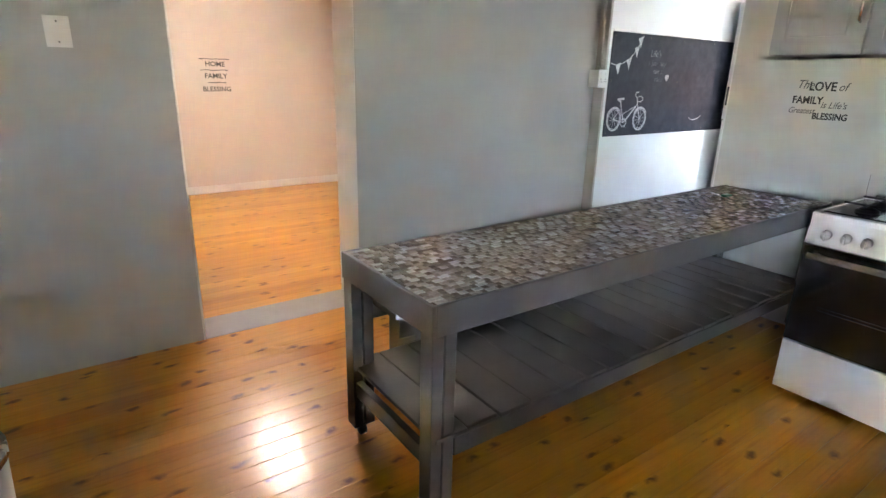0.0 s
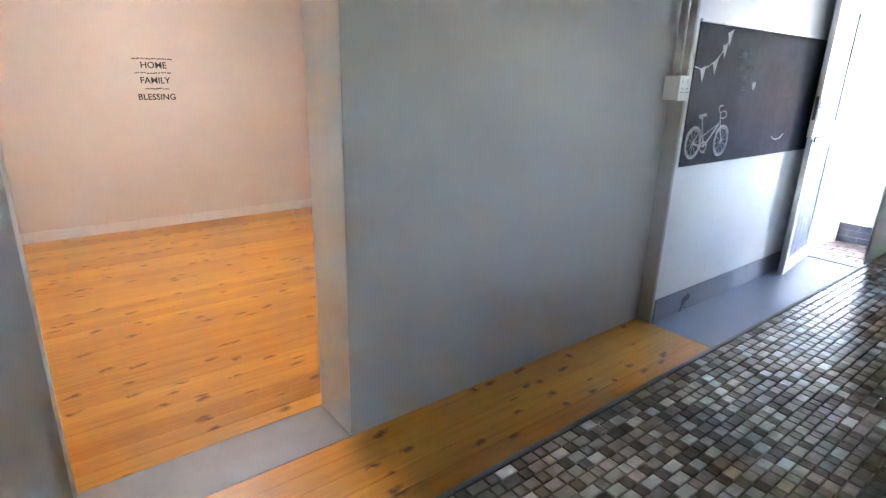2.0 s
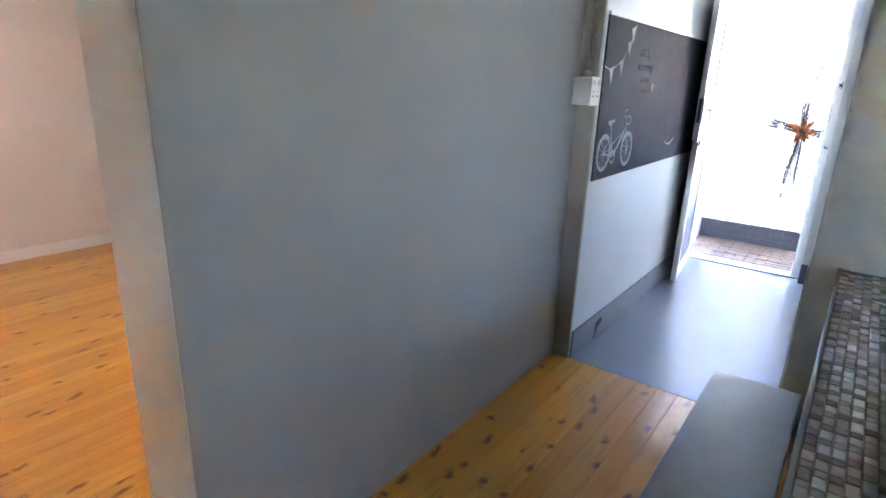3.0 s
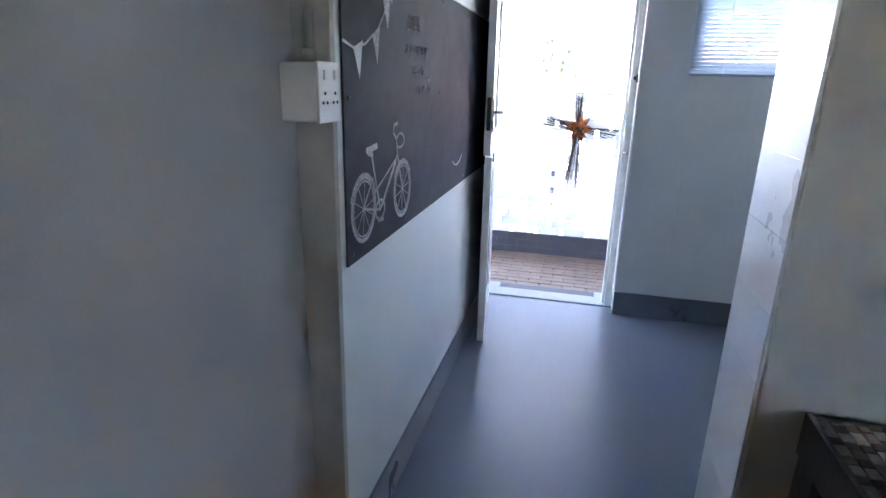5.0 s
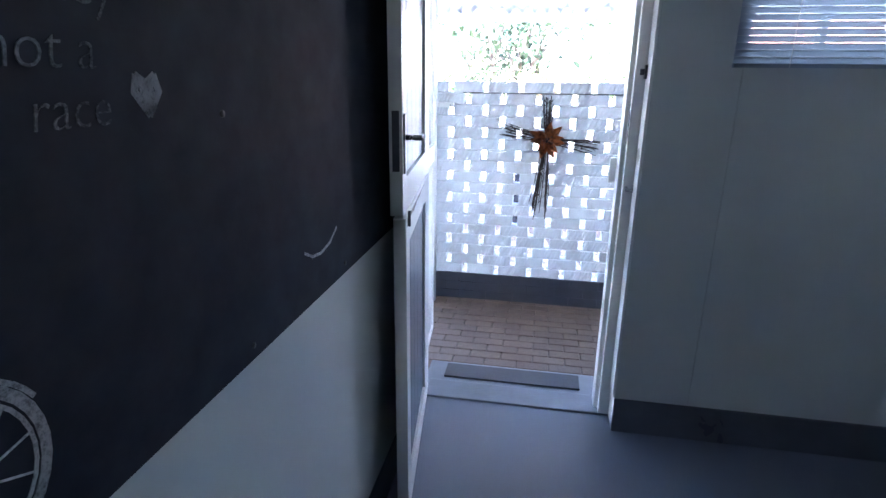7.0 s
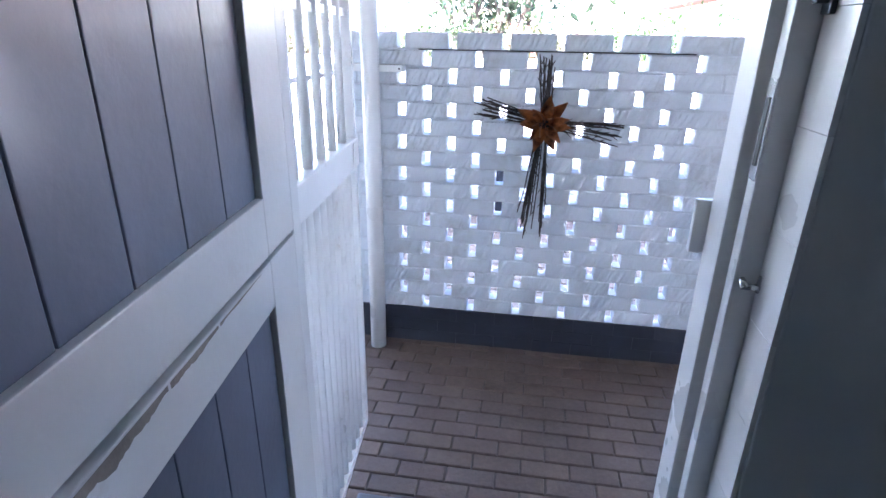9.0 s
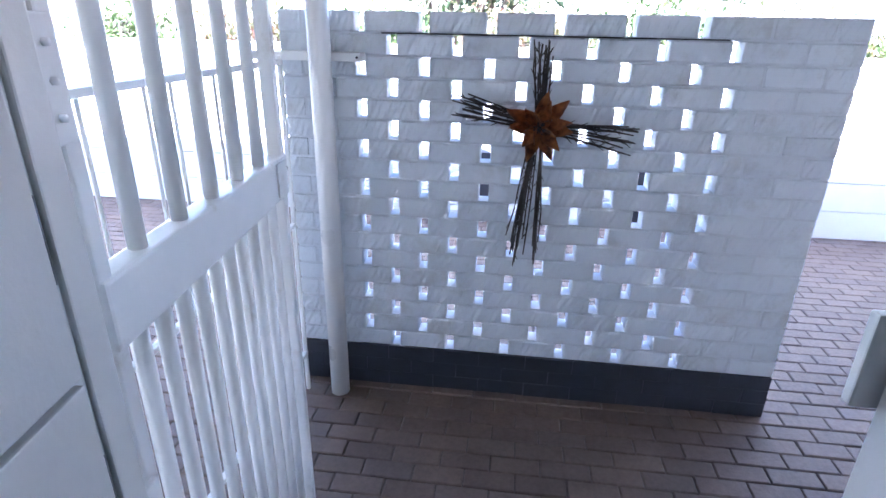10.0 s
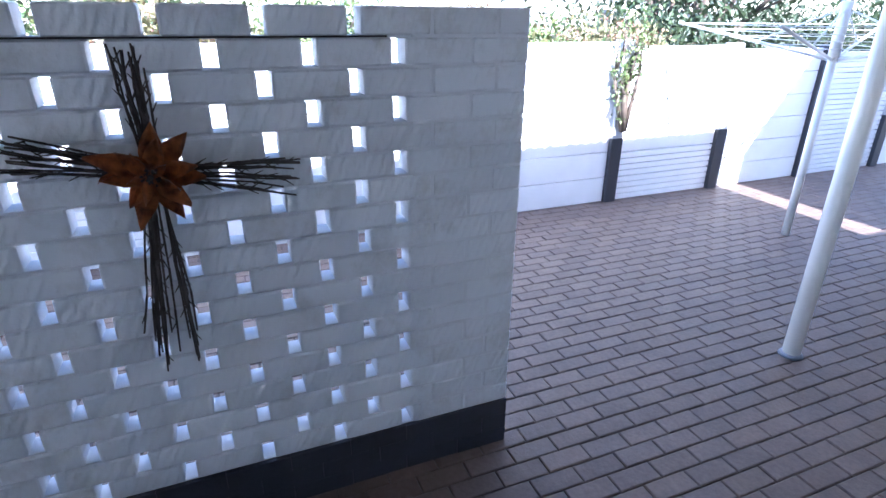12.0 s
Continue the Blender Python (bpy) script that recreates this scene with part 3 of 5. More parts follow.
def stove():
    s = thing("stove", (3.105, 0.632, 0), "white freestanding gas stove with a black oven door", "stove")
    s.scale = (1, 1, 1.07)
    x0, x1, y0, y1 = -0.30, 0.33, -0.30, 0.30
    boxes("body", [((x0 + 0.03, y0, 0.03), (x1, y1, 0.86))], M_STOVE, s, "", 0.006)
    for x in (x0 + 0.08, x1 - 0.08):
        for y in (y0 + 0.06, y1 - 0.06):
            rods("foot", [((x, y, 0), (x, y, 0.03), 0.018)], M_IRON, s)
    boxes("drawer_front", [((x0, y0 + 0.003, 0.035), (x0 + 0.028, y1 - 0.003, 0.285))], M_STOVE, s, "", 0.006)
    door = boxes("oven_door", [((x0 - 0.005, y0 + 0.003, 0.292), (x0 + 0.028, y1 - 0.003, 0.755))], M_BLACK_GLASS, s, "black glass oven door", 0.006)
    rods("handle", [((x0 - 0.045, y0 + 0.04, 0.715), (x0 - 0.045, y1 - 0.04, 0.715), 0.014)], M_STOVE, door, "white bar handle", 12)
    for y in (y0 + 0.07, y1 - 0.07):
        boxes("handle_post", [((x0 - 0.045, y - 0.012, 0.705), (x0 - 0.004, y + 0.012, 0.725))], M_STOVE, door, "", 0.003)
    rods("rack", [((x0 - 0.0065, y0 + 0.12, 0.47), (x0 - 0.0065, y1 - 0.12, 0.47), 0.002), ((x0 - 0.0065, y0 + 0.12, 0.485), (x0 - 0.0065, y1 - 0.12, 0.485), 0.0015)], M_CHROME, door)
    bm = bmesh.new()
    pts = [(x0 - 0.006, 0.762), (x0 + 0.03, 0.762), (x0 + 0.03, 0.875), (x0 + 0.02, 0.875)]
    ring = [[bm.verts.new((px, y, pz)) for px, pz in pts] for y in (y0 + 0.002, y1 - 0.002)]
    for k in range(4):
        bm.faces.new((ring[0][k], ring[0][(k + 1) % 4], ring[1][(k + 1) % 4], ring[1][k]))
    bm.faces.new(ring[0][::-1])
    bm.faces.new(ring[1])
    panel = part("control_panel", bm, M_STOVE, s)
    for k, y in enumerate((0.215, 0.135, 0.055, -0.165, -0.235)):
        z = 0.815
        px = x0 + 0.008
        kn = rods("knob", [((px, y, z), (px - 0.03, y, z - 0.008), 0.021, 0.018)], M_STOVE, s, "white round stove knob", 18)
        boxes("knob_grip", [((px - 0.042, y - 0.004, z - 0.024), (px - 0.026, y + 0.004, z + 0.012))], M_STOVE, kn, "", 0.002)
    boxes("display", [((x0 + 0.0, -0.12, 0.80), (x0 + 0.012, -0.02, 0.84))], M_LCD, s, "small dark display")
    hob = boxes("hob", [((x0 + 0.02, y0 - 0.002, 0.862), (x1, y1 + 0.002, 0.90))], M_STOVE, s, "white enamel hob", 0.008)
    boxes("glass_plate", [((x0 + 0.06, y0 + 0.03, 0.901), (x1 - 0.06, y1 - 0.03, 0.906))], M_BLACK_GLASS, hob)
    for bx in (-0.11, 0.13):
        for by in (-0.14, 0.14):
            rods("burner", [((bx, by, 0.906), (bx, by, 0.918), 0.05, 0.045), ((bx, by, 0.918), (bx, by, 0.926), 0.035, 0.03)], M_IRON, hob, "black gas burner", 18)
            rods("pot_support", [((bx - 0.1, by, 0.937), (bx + 0.1, by, 0.937), 0.005), ((bx, by - 0.1, 0.937), (bx, by + 0.1, 0.937), 0.005)], M_IRON, hob, "", 6)
    lid = boxes("lid", [((x1 - 0.02, y0 + 0.01, 0.905), (x1 - 0.008, y1 - 0.01, 1.02))], M_GLASS, s, "clear glass splash lid", 0.003)
    for hy in (y0 + 0.06, y1 - 0.1):
        boxes("hinge", [((x1 - 0.03, hy, 0.9), (x1, hy + 0.04, 0.93))], M_CHROME, lid, "", 0.003)
    return s


stove()


def wall_cabinet(y0, y1):
    c = thing("wall_cabinet", (WE - 0.07, (y0 + y1) / 2, 1.685), "light grey wall cabinet with a routed door", "cabinet", "kitchen wall cabinets")
    w = (y1 - y0) / 2
    boxes("body", [((-0.31, -w + 0.001, 0), (0.07, w - 0.001, 0.72))], M_CAB, c, "", 0.003)
    door = boxes("door", [((-0.332, -w + 0.002, 0.002), (-0.312, -w + 0.07, 0.718)), ((-0.332, w - 0.07, 0.002), (-0.312, w - 0.002, 0.718)),
                          ((-0.332, -w + 0.07, 0.002), (-0.312, w - 0.07, 0.072)), ((-0.332, -w + 0.07, 0.648), (-0.312, w - 0.07, 0.718)), ((-0.322, -w + 0.07, 0.072), (-0.312, w - 0.07, 0.648))], M_CAB, c, "framed cabinet door")
    boxes("door_panel", [((-0.329, -w + 0.09, 0.092), (-0.322, w - 0.09, 0.628))], M_CAB, door, "", 0.006)
    hy = -w + 0.035
    rods("handle", [((-0.352, hy, 0.16), (-0.352, hy, 0.29), 0.008, 0.006), ((-0.352, hy, 0.165), (-0.332, hy, 0.155), 0.006), ((-0.352, hy, 0.285), (-0.332, hy, 0.295), 0.006)], M_CHROME, door, "chrome bow handle")
    return c


for a, b in ((1.068, 1.519), (0.613, 1.064), (0.158, 0.609)):
    wall_cabinet(a, b)

face_w = Matrix.Rotation(radians(-90), 4, "Z") @ Matrix.Rotation(radians(90), 4, "X")
love = thing("wall_lettering", (WE - 0.002, 1.36, 1.44), "black vinyl family motto on the pale wall", "wall lettering", "wall words")
love.scale = (1, 0.81, 0.95)
for txt, size, dy, dz, mat, sh in (("The", 0.075, 0.12, 0.095, M_TEXT_SOFT, 0.35), ("LOVE", 0.075, 0.0, 0.085, M_TEXT, 0), ("of", 0.07, -0.13, 0.085, M_TEXT_SOFT, 0.35), ("FAMILY", 0.064, 0.085, 0.0, M_TEXT, 0),
                                   ("is Life's", 0.058, -0.095, -0.025, M_TEXT_SOFT, 0.3), ("Greatest", 0.052, 0.115, -0.065, M_TEXT_SOFT, 0.35), ("BLESSING", 0.055, -0.085, -0.095, M_TEXT, 0)):
    lettering("word", txt, size, mat, Matrix.Translation((0, dy, dz)) @ face_w, love, sh, 0.0018 if mat is M_TEXT else 0.0002)


def wall_plate(x, z, w, h, label):
    p = thing("blank_plate", (x, WN, z), label, "wall plate", "wall plates")
    boxes("plate", [((-w / 2, -0.009, -h / 2), (w / 2, 0, h / 2))], M_PLASTIC, p, "", 0.003)
    for dz in (h * 0.33, -h * 0.33):
        rods("screw", [((0, -0.011, dz), (0, -0.008, dz), 0.004)], M_LOCK, p, "", 8)


wall_plate(0.022, 1.686, 0.1, 0.135, "white blank wall plate with two screws")
wall_plate(-0.248, 1.68, 0.1, 0.135, "white blank wall plate with two screws")


def socket_box():
    s = thing("socket_box", (3.72, WN, 1.533), "white surface-mounted double socket on the wall", "socket")
    boxes("back_box", [((-0.057, -0.094, -0.069), (0.057, 0, 0.069))], M_PLASTIC, s, "", 0.005)
    boxes("face_plate", [((-0.06, -0.103, -0.0715), (0.06, -0.0945, 0.0715))], M_PLASTIC, s, "", 0.003)
    for k in (-1, 1):
        cx = k * 0.028
        rods("socket_hole", [((cx + dx, -0.1045, dz - 0.012), (cx + dx, -0.1025, dz - 0.012), 0.004) for dx, dz in ((0, 0.01), (-0.011, -0.012), (0.011, -0.012))], M_HOLE, s, "", 8)
        boxes("switch", [((cx - 0.007, -0.108, 0.03), (cx + 0.007, -0.1025, 0.052))], M_PLASTIC, s, "", 0.002)
    return s


socket_box()
pipe = thing("conduit", (3.715, WN, 1.6045), "grey painted conduit running up from the socket", "conduit")
rods("tube", [((0, -0.055, 0), (0, -0.055, H - 1.6045), 0.011)], M_PLASTER, pipe)
rods("coupling", [((0, -0.055, 0.0), (0, -0.055, 0.03), 0.016)], M_PLASTER, pipe)

keys = thing("keys", (3.30, 1.614, 0.852), "bunch of keys with a green tag", "keys")
rods("key_ring", [((0.03 * math.cos(a), 0.03 * math.sin(a), 0.006), (0.03 * math.cos(a + 0.5), 0.03 * math.sin(a + 0.5), 0.006), 0.0025) for a in [k * 0.5 for k in range(13)]], M_CHROME, keys, "", 6)
for k, (a, l) in enumerate(((0.3, 0.07), (1.4, 0.06), (2.7, 0.075), (4.0, 0.065))):
    rot = Matrix.Translation((0.03 * math.cos(a), 0.03 * math.sin(a), 0.0)) @ Matrix.Rotation(a, 4, "Z")
    boxes("key", [((0, -0.011, 0.006), (0.022, 0.011, 0.009)), ((0.022, -0.004, 0.006), (l, 0.004, 0.009)), ((l - 0.02, 0.004, 0.006), (l - 0.014, 0.008, 0.009))], M_CHROME if k % 2 else M_LOCK, keys, "", 0.0, rot)
boxes("tag", [((-0.05, -0.045, 0.008), (0.02, -0.01, 0.022))], M_KEY_GREEN, keys, "green fabric tag", 0.004)

# white appliance edge by the west side
bin_ = thing("white_bin", (-0.50, 1.63, 0), "white plastic bin with a steel pedal rim", "bin")
bm = bmesh.new()
rod(bm, (0, 0, 0.0), (0, 0, 0.5), 0.16, 0.18, 28)
part("body", bm, M_PLASTIC, bin_, "", True)
rods("rim", [((0, 0, 0.5), (0, 0, 0.53), 0.185, 0.185)], M_CHROME, bin_, "steel rim", 28)

# ---- lobby ----


def chalkboard_thing():
    x0, x1, z0, z1 = 3.783, 6.12, 1.059, 1.905
    c = thing("chalkboard", (x0, WC, z0), "black chalkboard panel with a drawn bicycle and bunting", "chalkboard")
    boxes("board", [((0, -0.008, 0), (x1 - x0, -0.001, z1 - z0))], M_BOARD, c, "", 0.002)
    boxes("top_batten", [((0, -0.014, z1 - z0), (x1 - x0, -0.001, z1 - z0 + 0.018))], M_TRIM, c, "white top batten", 0.003)
    for x in (0.03, 0.5, 1.0, 1.5, 2.0):
        for z in (0.03, z1 - z0 - 0.03):
            rods("screw", [((x, -0.011, z), (x, -0.007, z), 0.006)], M_IRON, c, "", 8)
    for x in (0.03, 0.975):
        rods("screw", [((x, -0.011, 0.46), (x, -0.007, 0.46), 0.006)], M_IRON, c, "", 8)
    lift = Matrix.Translation((0, -0.0083, 0))
    bm = bmesh.new()
    R = 0.089
    ax, az, bx_, bz = 0.12, 0.143, 0.476, 0.14
    def line(pts, width):
        stroke(bm, [(0.113 + (x - 0.165) * 1.171, 0.143 + (z - 0.165) * 0.84) for x, z in pts], width)
    for cx, cz in ((ax, az), (bx_, bz)):
        stroke(bm, circle(cx, cz, R, R * 1.06), 0.013)
        stroke(bm, circle(cx, cz, R * 0.86, R * 0.92), 0.005)
        for k in range(10):
            a = k * math.tau / 10 + 0.2
            stroke(bm, [(cx, cz), (cx + R * 0.86 * math.cos(a), cz + R * 0.86 * math.sin(a))], 0.0025)
    line([(0.165, 0.165), (0.285, 0.13), (0.43, 0.315), (0.475, 0.165)], 0.008)
    line([(0.285, 0.13), (0.225, 0.35)], 0.01)
    line([(0.235, 0.26), (0.165, 0.165)], 0.007)
    line([(0.30, 0.14), (0.415, 0.285)], 0.009)
    line([(0.24, 0.20), (0.42, 0.30)], 0.006)
    line([(0.195, 0.362), (0.265, 0.37)], 0.018)
    line([(0.205, 0.352), (0.235, 0.342)], 0.014)
    line([(0.43, 0.315), (0.42, 0.375), (0.395, 0.40), (0.40, 0.43), (0.43, 0.435)], 0.01)
    line(circle(0.455, 0.365, 0.035, 0.028, 14), 0.007)
    line(circle(0.285, 0.13, 0.035, 0.036, 16), 0.009)
    line([(0.27, 0.09), (0.31, 0.085)], 0.01)
    stroke(bm, circle(bx_, bz, R * 1.13, R * 1.16, 14, 30, 150), 0.006)
    stroke(bm, circle(ax, az, R * 1.13, R * 1.16, 14, 20, 160), 0.006)
    b = part("bicycle_drawing", bm, M_CHALK, c, "white chalk bicycle drawing")
    b.matrix_basis = lift
    bm = bmesh.new()
    string = [(0.0, 0.60), (0.07, 0.585), (0.15, 0.60), (0.25, 0.645), (0.33, 0.72), (0.40, 0.828)]
    stroke(bm, string, 0.007)
    part("bunting_string", bm, M_CHALK, c, "white chalk bunting string").matrix_basis = lift
    for k, (x, z) in enumerate(((0.10, 0.592), (0.235, 0.635), (0.327, 0.735), (0.365, 0.81))):
        bm = bmesh.new()
        tri = [bm.verts.new((x + dx, -0.0012, z + dz)) for dx, dz in ((-0.034, -0.006), (0.006, -0.085), (0.032, 0.016))]
        bm.faces.new(tri)
        part("bunting_flag", bm, M_CHALK, c, "white chalk bunting flag").matrix_basis = lift
    for txt, size, x, z in (("Life's", 0.078, 0.60, 0.69), ("a journey", 0.07, 0.635, 0.615), ("not a", 0.068, 0.655, 0.545), ("race", 0.066, 0.68, 0.48)):
        lettering("chalk_words", txt, size, M_CHALK_FAINT, Matrix.Translation((x, -0.0085, z)) @ face_n, c, 0.2, -0.001)
    bm = bmesh.new()
    stroke(bm, [(0.805, 0.47), (0.782, 0.498), (0.788, 0.517), (0.805, 0.507), (0.822, 0.517), (0.828, 0.498), (0.805, 0.47)], 0.012)
    stroke(bm, [(0.805, 0.48), (0.805, 0.505)], 0.026)
    b = part("chalk_heart", bm, M_CHALK, c, "white chalk heart")
    b.matrix_basis = lift
    bm = bmesh.new()
    stroke(bm, [(1.25, 0.135), (1.29, 0.115), (1.34, 0.108), (1.40, 0.118), (1.45, 0.145)], 0.007)
    b = part("chalk_mark", bm, M_CHALK, c, "white chalk smudge")
    b.matrix_basis = lift


chalkboard_thing()


def door_leaf(name, hinge, angle, width, z0, z1, label, lock):
    """A stable-door leaf of framed boards, hinged at its local origin, swung open by angle."""
    d = thing(name, (hinge[0], hinge[1], z0), label, "door", "stable door leaves", "structure")
    d.rotation_euler = (0, 0, radians(angle))
    h, th, st, fs = z1 - z0, 0.042, 0.15, 0.085
    def p(nm, a, b, lo, hi, mat, y0=0.0, y1=th, bev=0.003, par=d, lab=""):
        return boxes(nm, [((-b, y0, lo), (-a, y1, hi))], mat, par, lab, bev)
    p("stile", 0, st, 0, h, M_DOOR)
    p("stile", width - fs, width, 0, h, M_DOOR)
    lo_r, hi_r = (0.11, 0.12) if lock else (0.12, 0.095)
    p("rail", st, width - fs, 0, lo_r, M_DOOR)
    top = p("rail", st, width - fs, h - hi_r, h, M_DOOR)
    n = 5
    bw = (width - st - fs) / n
    for k in range(n):
        p("board", st + k * bw + 0.0016, st + (k + 1) * bw - 0.0016, lo_r, h - hi_r, M_DOOR_BLUE, 0.012, th - 0.008, 0.002)
    if lock:
        p("lock_plate", width + 0.0005, width + 0.003, 0.14, 0.32, M_LOCK, 0.010, 0.032, 0.0, d, "dark steel mortice lock edge")
        esc = p("handle_plate", width - 0.05, width - 0.012, 0.13, 0.31, M_LOCK, -0.006, 0.0, 0.002, d, "dark steel handle plate")
        bm = bmesh.new()
        rod(bm, (-width + 0.03, -0.005, 0.24), (-width + 0.03, -0.05, 0.24), 0.009)
        rod(bm, (-width + 0.03, -0.048, 0.24), (-width + 0.10, -0.05, 0.238), 0.009, 0.007)
        part("lever", bm, M_CHROME, esc, "chrome lever handle", True)
    else:
        bm = bmesh.new()
        random.seed(77)
        n0, edge = 110, []
        for k in range(n0 + 1):
            u = k / n0
            x = -width + 0.015 + (width - 0.22) * u
            low = 0.034 * (1 - u) ** 1.2 * (0.7 + 0.18 * math.sin(u * 23) + 0.12 * math.sin(u * 61 + 1)) * random.uniform(0.85, 1.1) + 0.001
            edge.append((bm.verts.new((x, -0.0012, h - 0.003)), bm.verts.new((x, -0.0012, h - 0.003 - low))))
        for e0, e1 in zip(edge, edge[1:]):
            if random.random() < 0.03:
                continue
            bm.faces.new((e0[0], e0[1], e1[1], e1[0]))
        part("worn_patch", bm, M_WEAR, top, "worn bare wood along the top rail")
        rods("bolt", [((-width + 0.03, -0.006, h - 0.03), (-width + 0.03, -0.006, h + 0.02), 0.005)], M_LOCK, d)
    for z in (0.15, h - 0.15):
        rods("hinge", [((0.004, th * 0.3, z - 0.045), (0.004, th * 0.3, z + 0.045), 0.008)], M_LOCK, d, "steel butt hinge")
    return d


door_leaf("door_lower", (6.385, 2.974), 7.2, 0.86, 0.012, 1.158, "open white lower stable-door leaf with slate boards", False)
door_leaf("door_upper", (6.385, 2.974), 6.6, 0.86, 1.166, 2.26, "open white upper stable-door leaf with slate boards", True)

frame_ = thing("door_frame", (0, 0, 0), "white painted rebated wooden back door frame", "door frame", "", "structure")
boxes("jamb", [((6.365, 2.062, 0.01), (6.4, 2.112, 2.27)), ((6.4, 2.062, 0.01), (6.416, 2.094, 2.27)), ((6.416, 2.062, 0.01), (6.505, 2.13, 2.27))], M_TRIM, frame_, "", 0.003)
boxes("jamb", [((6.402, 2.982, 0.01), (6.44, 3.02, 2.27))], M_TRIM, frame_, "", 0.003)
boxes("head", [((6.365, 2.062, 2.27), (6.485, WC, 2.31))], M_TRIM, frame_, "", 0.003)
strike = boxes("strike_plate", [((6.367, 2.112, 1.32), (6.397, 2.1135, 1.49))], M_CHROME, frame_, "steel strike plate")
boxes("strike_slot", [((6.375, 2.1132, 1.345), (6.389, 2.115, 1.46))], M_HOLE, strike)
rods("bolt_keep", [((6.352, 2.07, 1.128), (6.352, 2.096, 1.128), 0.006), ((6.346, 2.096, 1.128), (6.362, 2.1, 1.14), 0.008, 0.006), ((6.352, 2.072, 1.118), (6.352, 2.072, 1.15), 0.004)], M_CHROME, frame_, "small steel bolt keep")
boxes("latch", [((6.325, 2.07, 1.585), (6.355, 2.08, 1.64)), ((6.332, 2.08, 1.6), (6.348, 2.098, 1.625))], M_LOCK, frame_, "dark steel latch", 0.003)
boxes("gate_keep", [((6.506, 2.112, 1.13), (6.522, 2.158, 1.245))], M_GATE, frame_, "white steel gate keep", 0.003)
structure("sill", [((6.365, 2.062, -0.05), (6.53, 2.986, 0.008))], M_STEP, "blue-grey painted door sill", "sill", 0.006)
structure("step", [((6.505, 2.0, G), (6.93, 3.06, -0.1))], M_STEP, "blue-grey painted concrete step", "step", 0.012)
mat_ = tagged(boxes("door_mat", [((6.74, 2.17, -0.1), (6.89, 2.95, -0.088))], M_MAT, None, "", 0.004), "dark rubber mat on the back step", "mat")


def blind():
    b = thing("venetian_blind", (6.235, 1.285, 1.63), "pale blue closed venetian blind over the window", "blind")
    w = 0.50
    boxes("bottom_rail", [((-0.012, -w, 0.0), (0.012, w, 0.014))], M_BLIND, b, "", 0.003)
    boxes("head_rail", [((-0.02, -w, 0.78), (0.02, w, 0.82))], M_BLIND, b, "", 0.003)
    tilt = radians(64)
    me = None
    n = 31
    for k in range(n):
        if me is None:
            bm = bmesh.new()
            cols = []
            for q in range(5):
                u = -0.0125 + 0.025 * q / 4
                c = 0.0015 * (1 - (u / 0.0125) ** 2)
                cols.append([bm.verts.new((u * math.cos(tilt) + c * math.sin(tilt), y, -u * math.sin(tilt) + c * math.cos(tilt))) for y in (-w, w)])
            for q in range(4):
                bm.faces.new((cols[q][0], cols[q][1], cols[q + 1][1], cols[q + 1][0]))
            bmesh.ops.solidify(bm, geom=list(bm.faces), thickness=0.0006)
            me = mesh_of("slat", bm, M_BLIND, True)
        s = new("slat", me)
        s.parent = b
        s.location = (0, 0, 0.026 + k * 0.0245)
    for y in (-w + 0.19, w - 0.19):
        rods("ladder_cord", [((-0.014, y, 0.0), (-0.014, y, 0.8), 0.0015)], M_PLASTIC, b, "", 5)


blind()

# ---- yard ----
structure("ground", [((-300, -300, -0.7), (300, 300, G - 0.05))], M_EARTH, "dry earth ground reaching the horizon", "ground")
structure("paving_bed", [((WD2 + 0.03, -9, G - 0.05), (11.06, 9, G - 0.012))], M_SAND, "dark sand bed under clay pavers", "pavement")


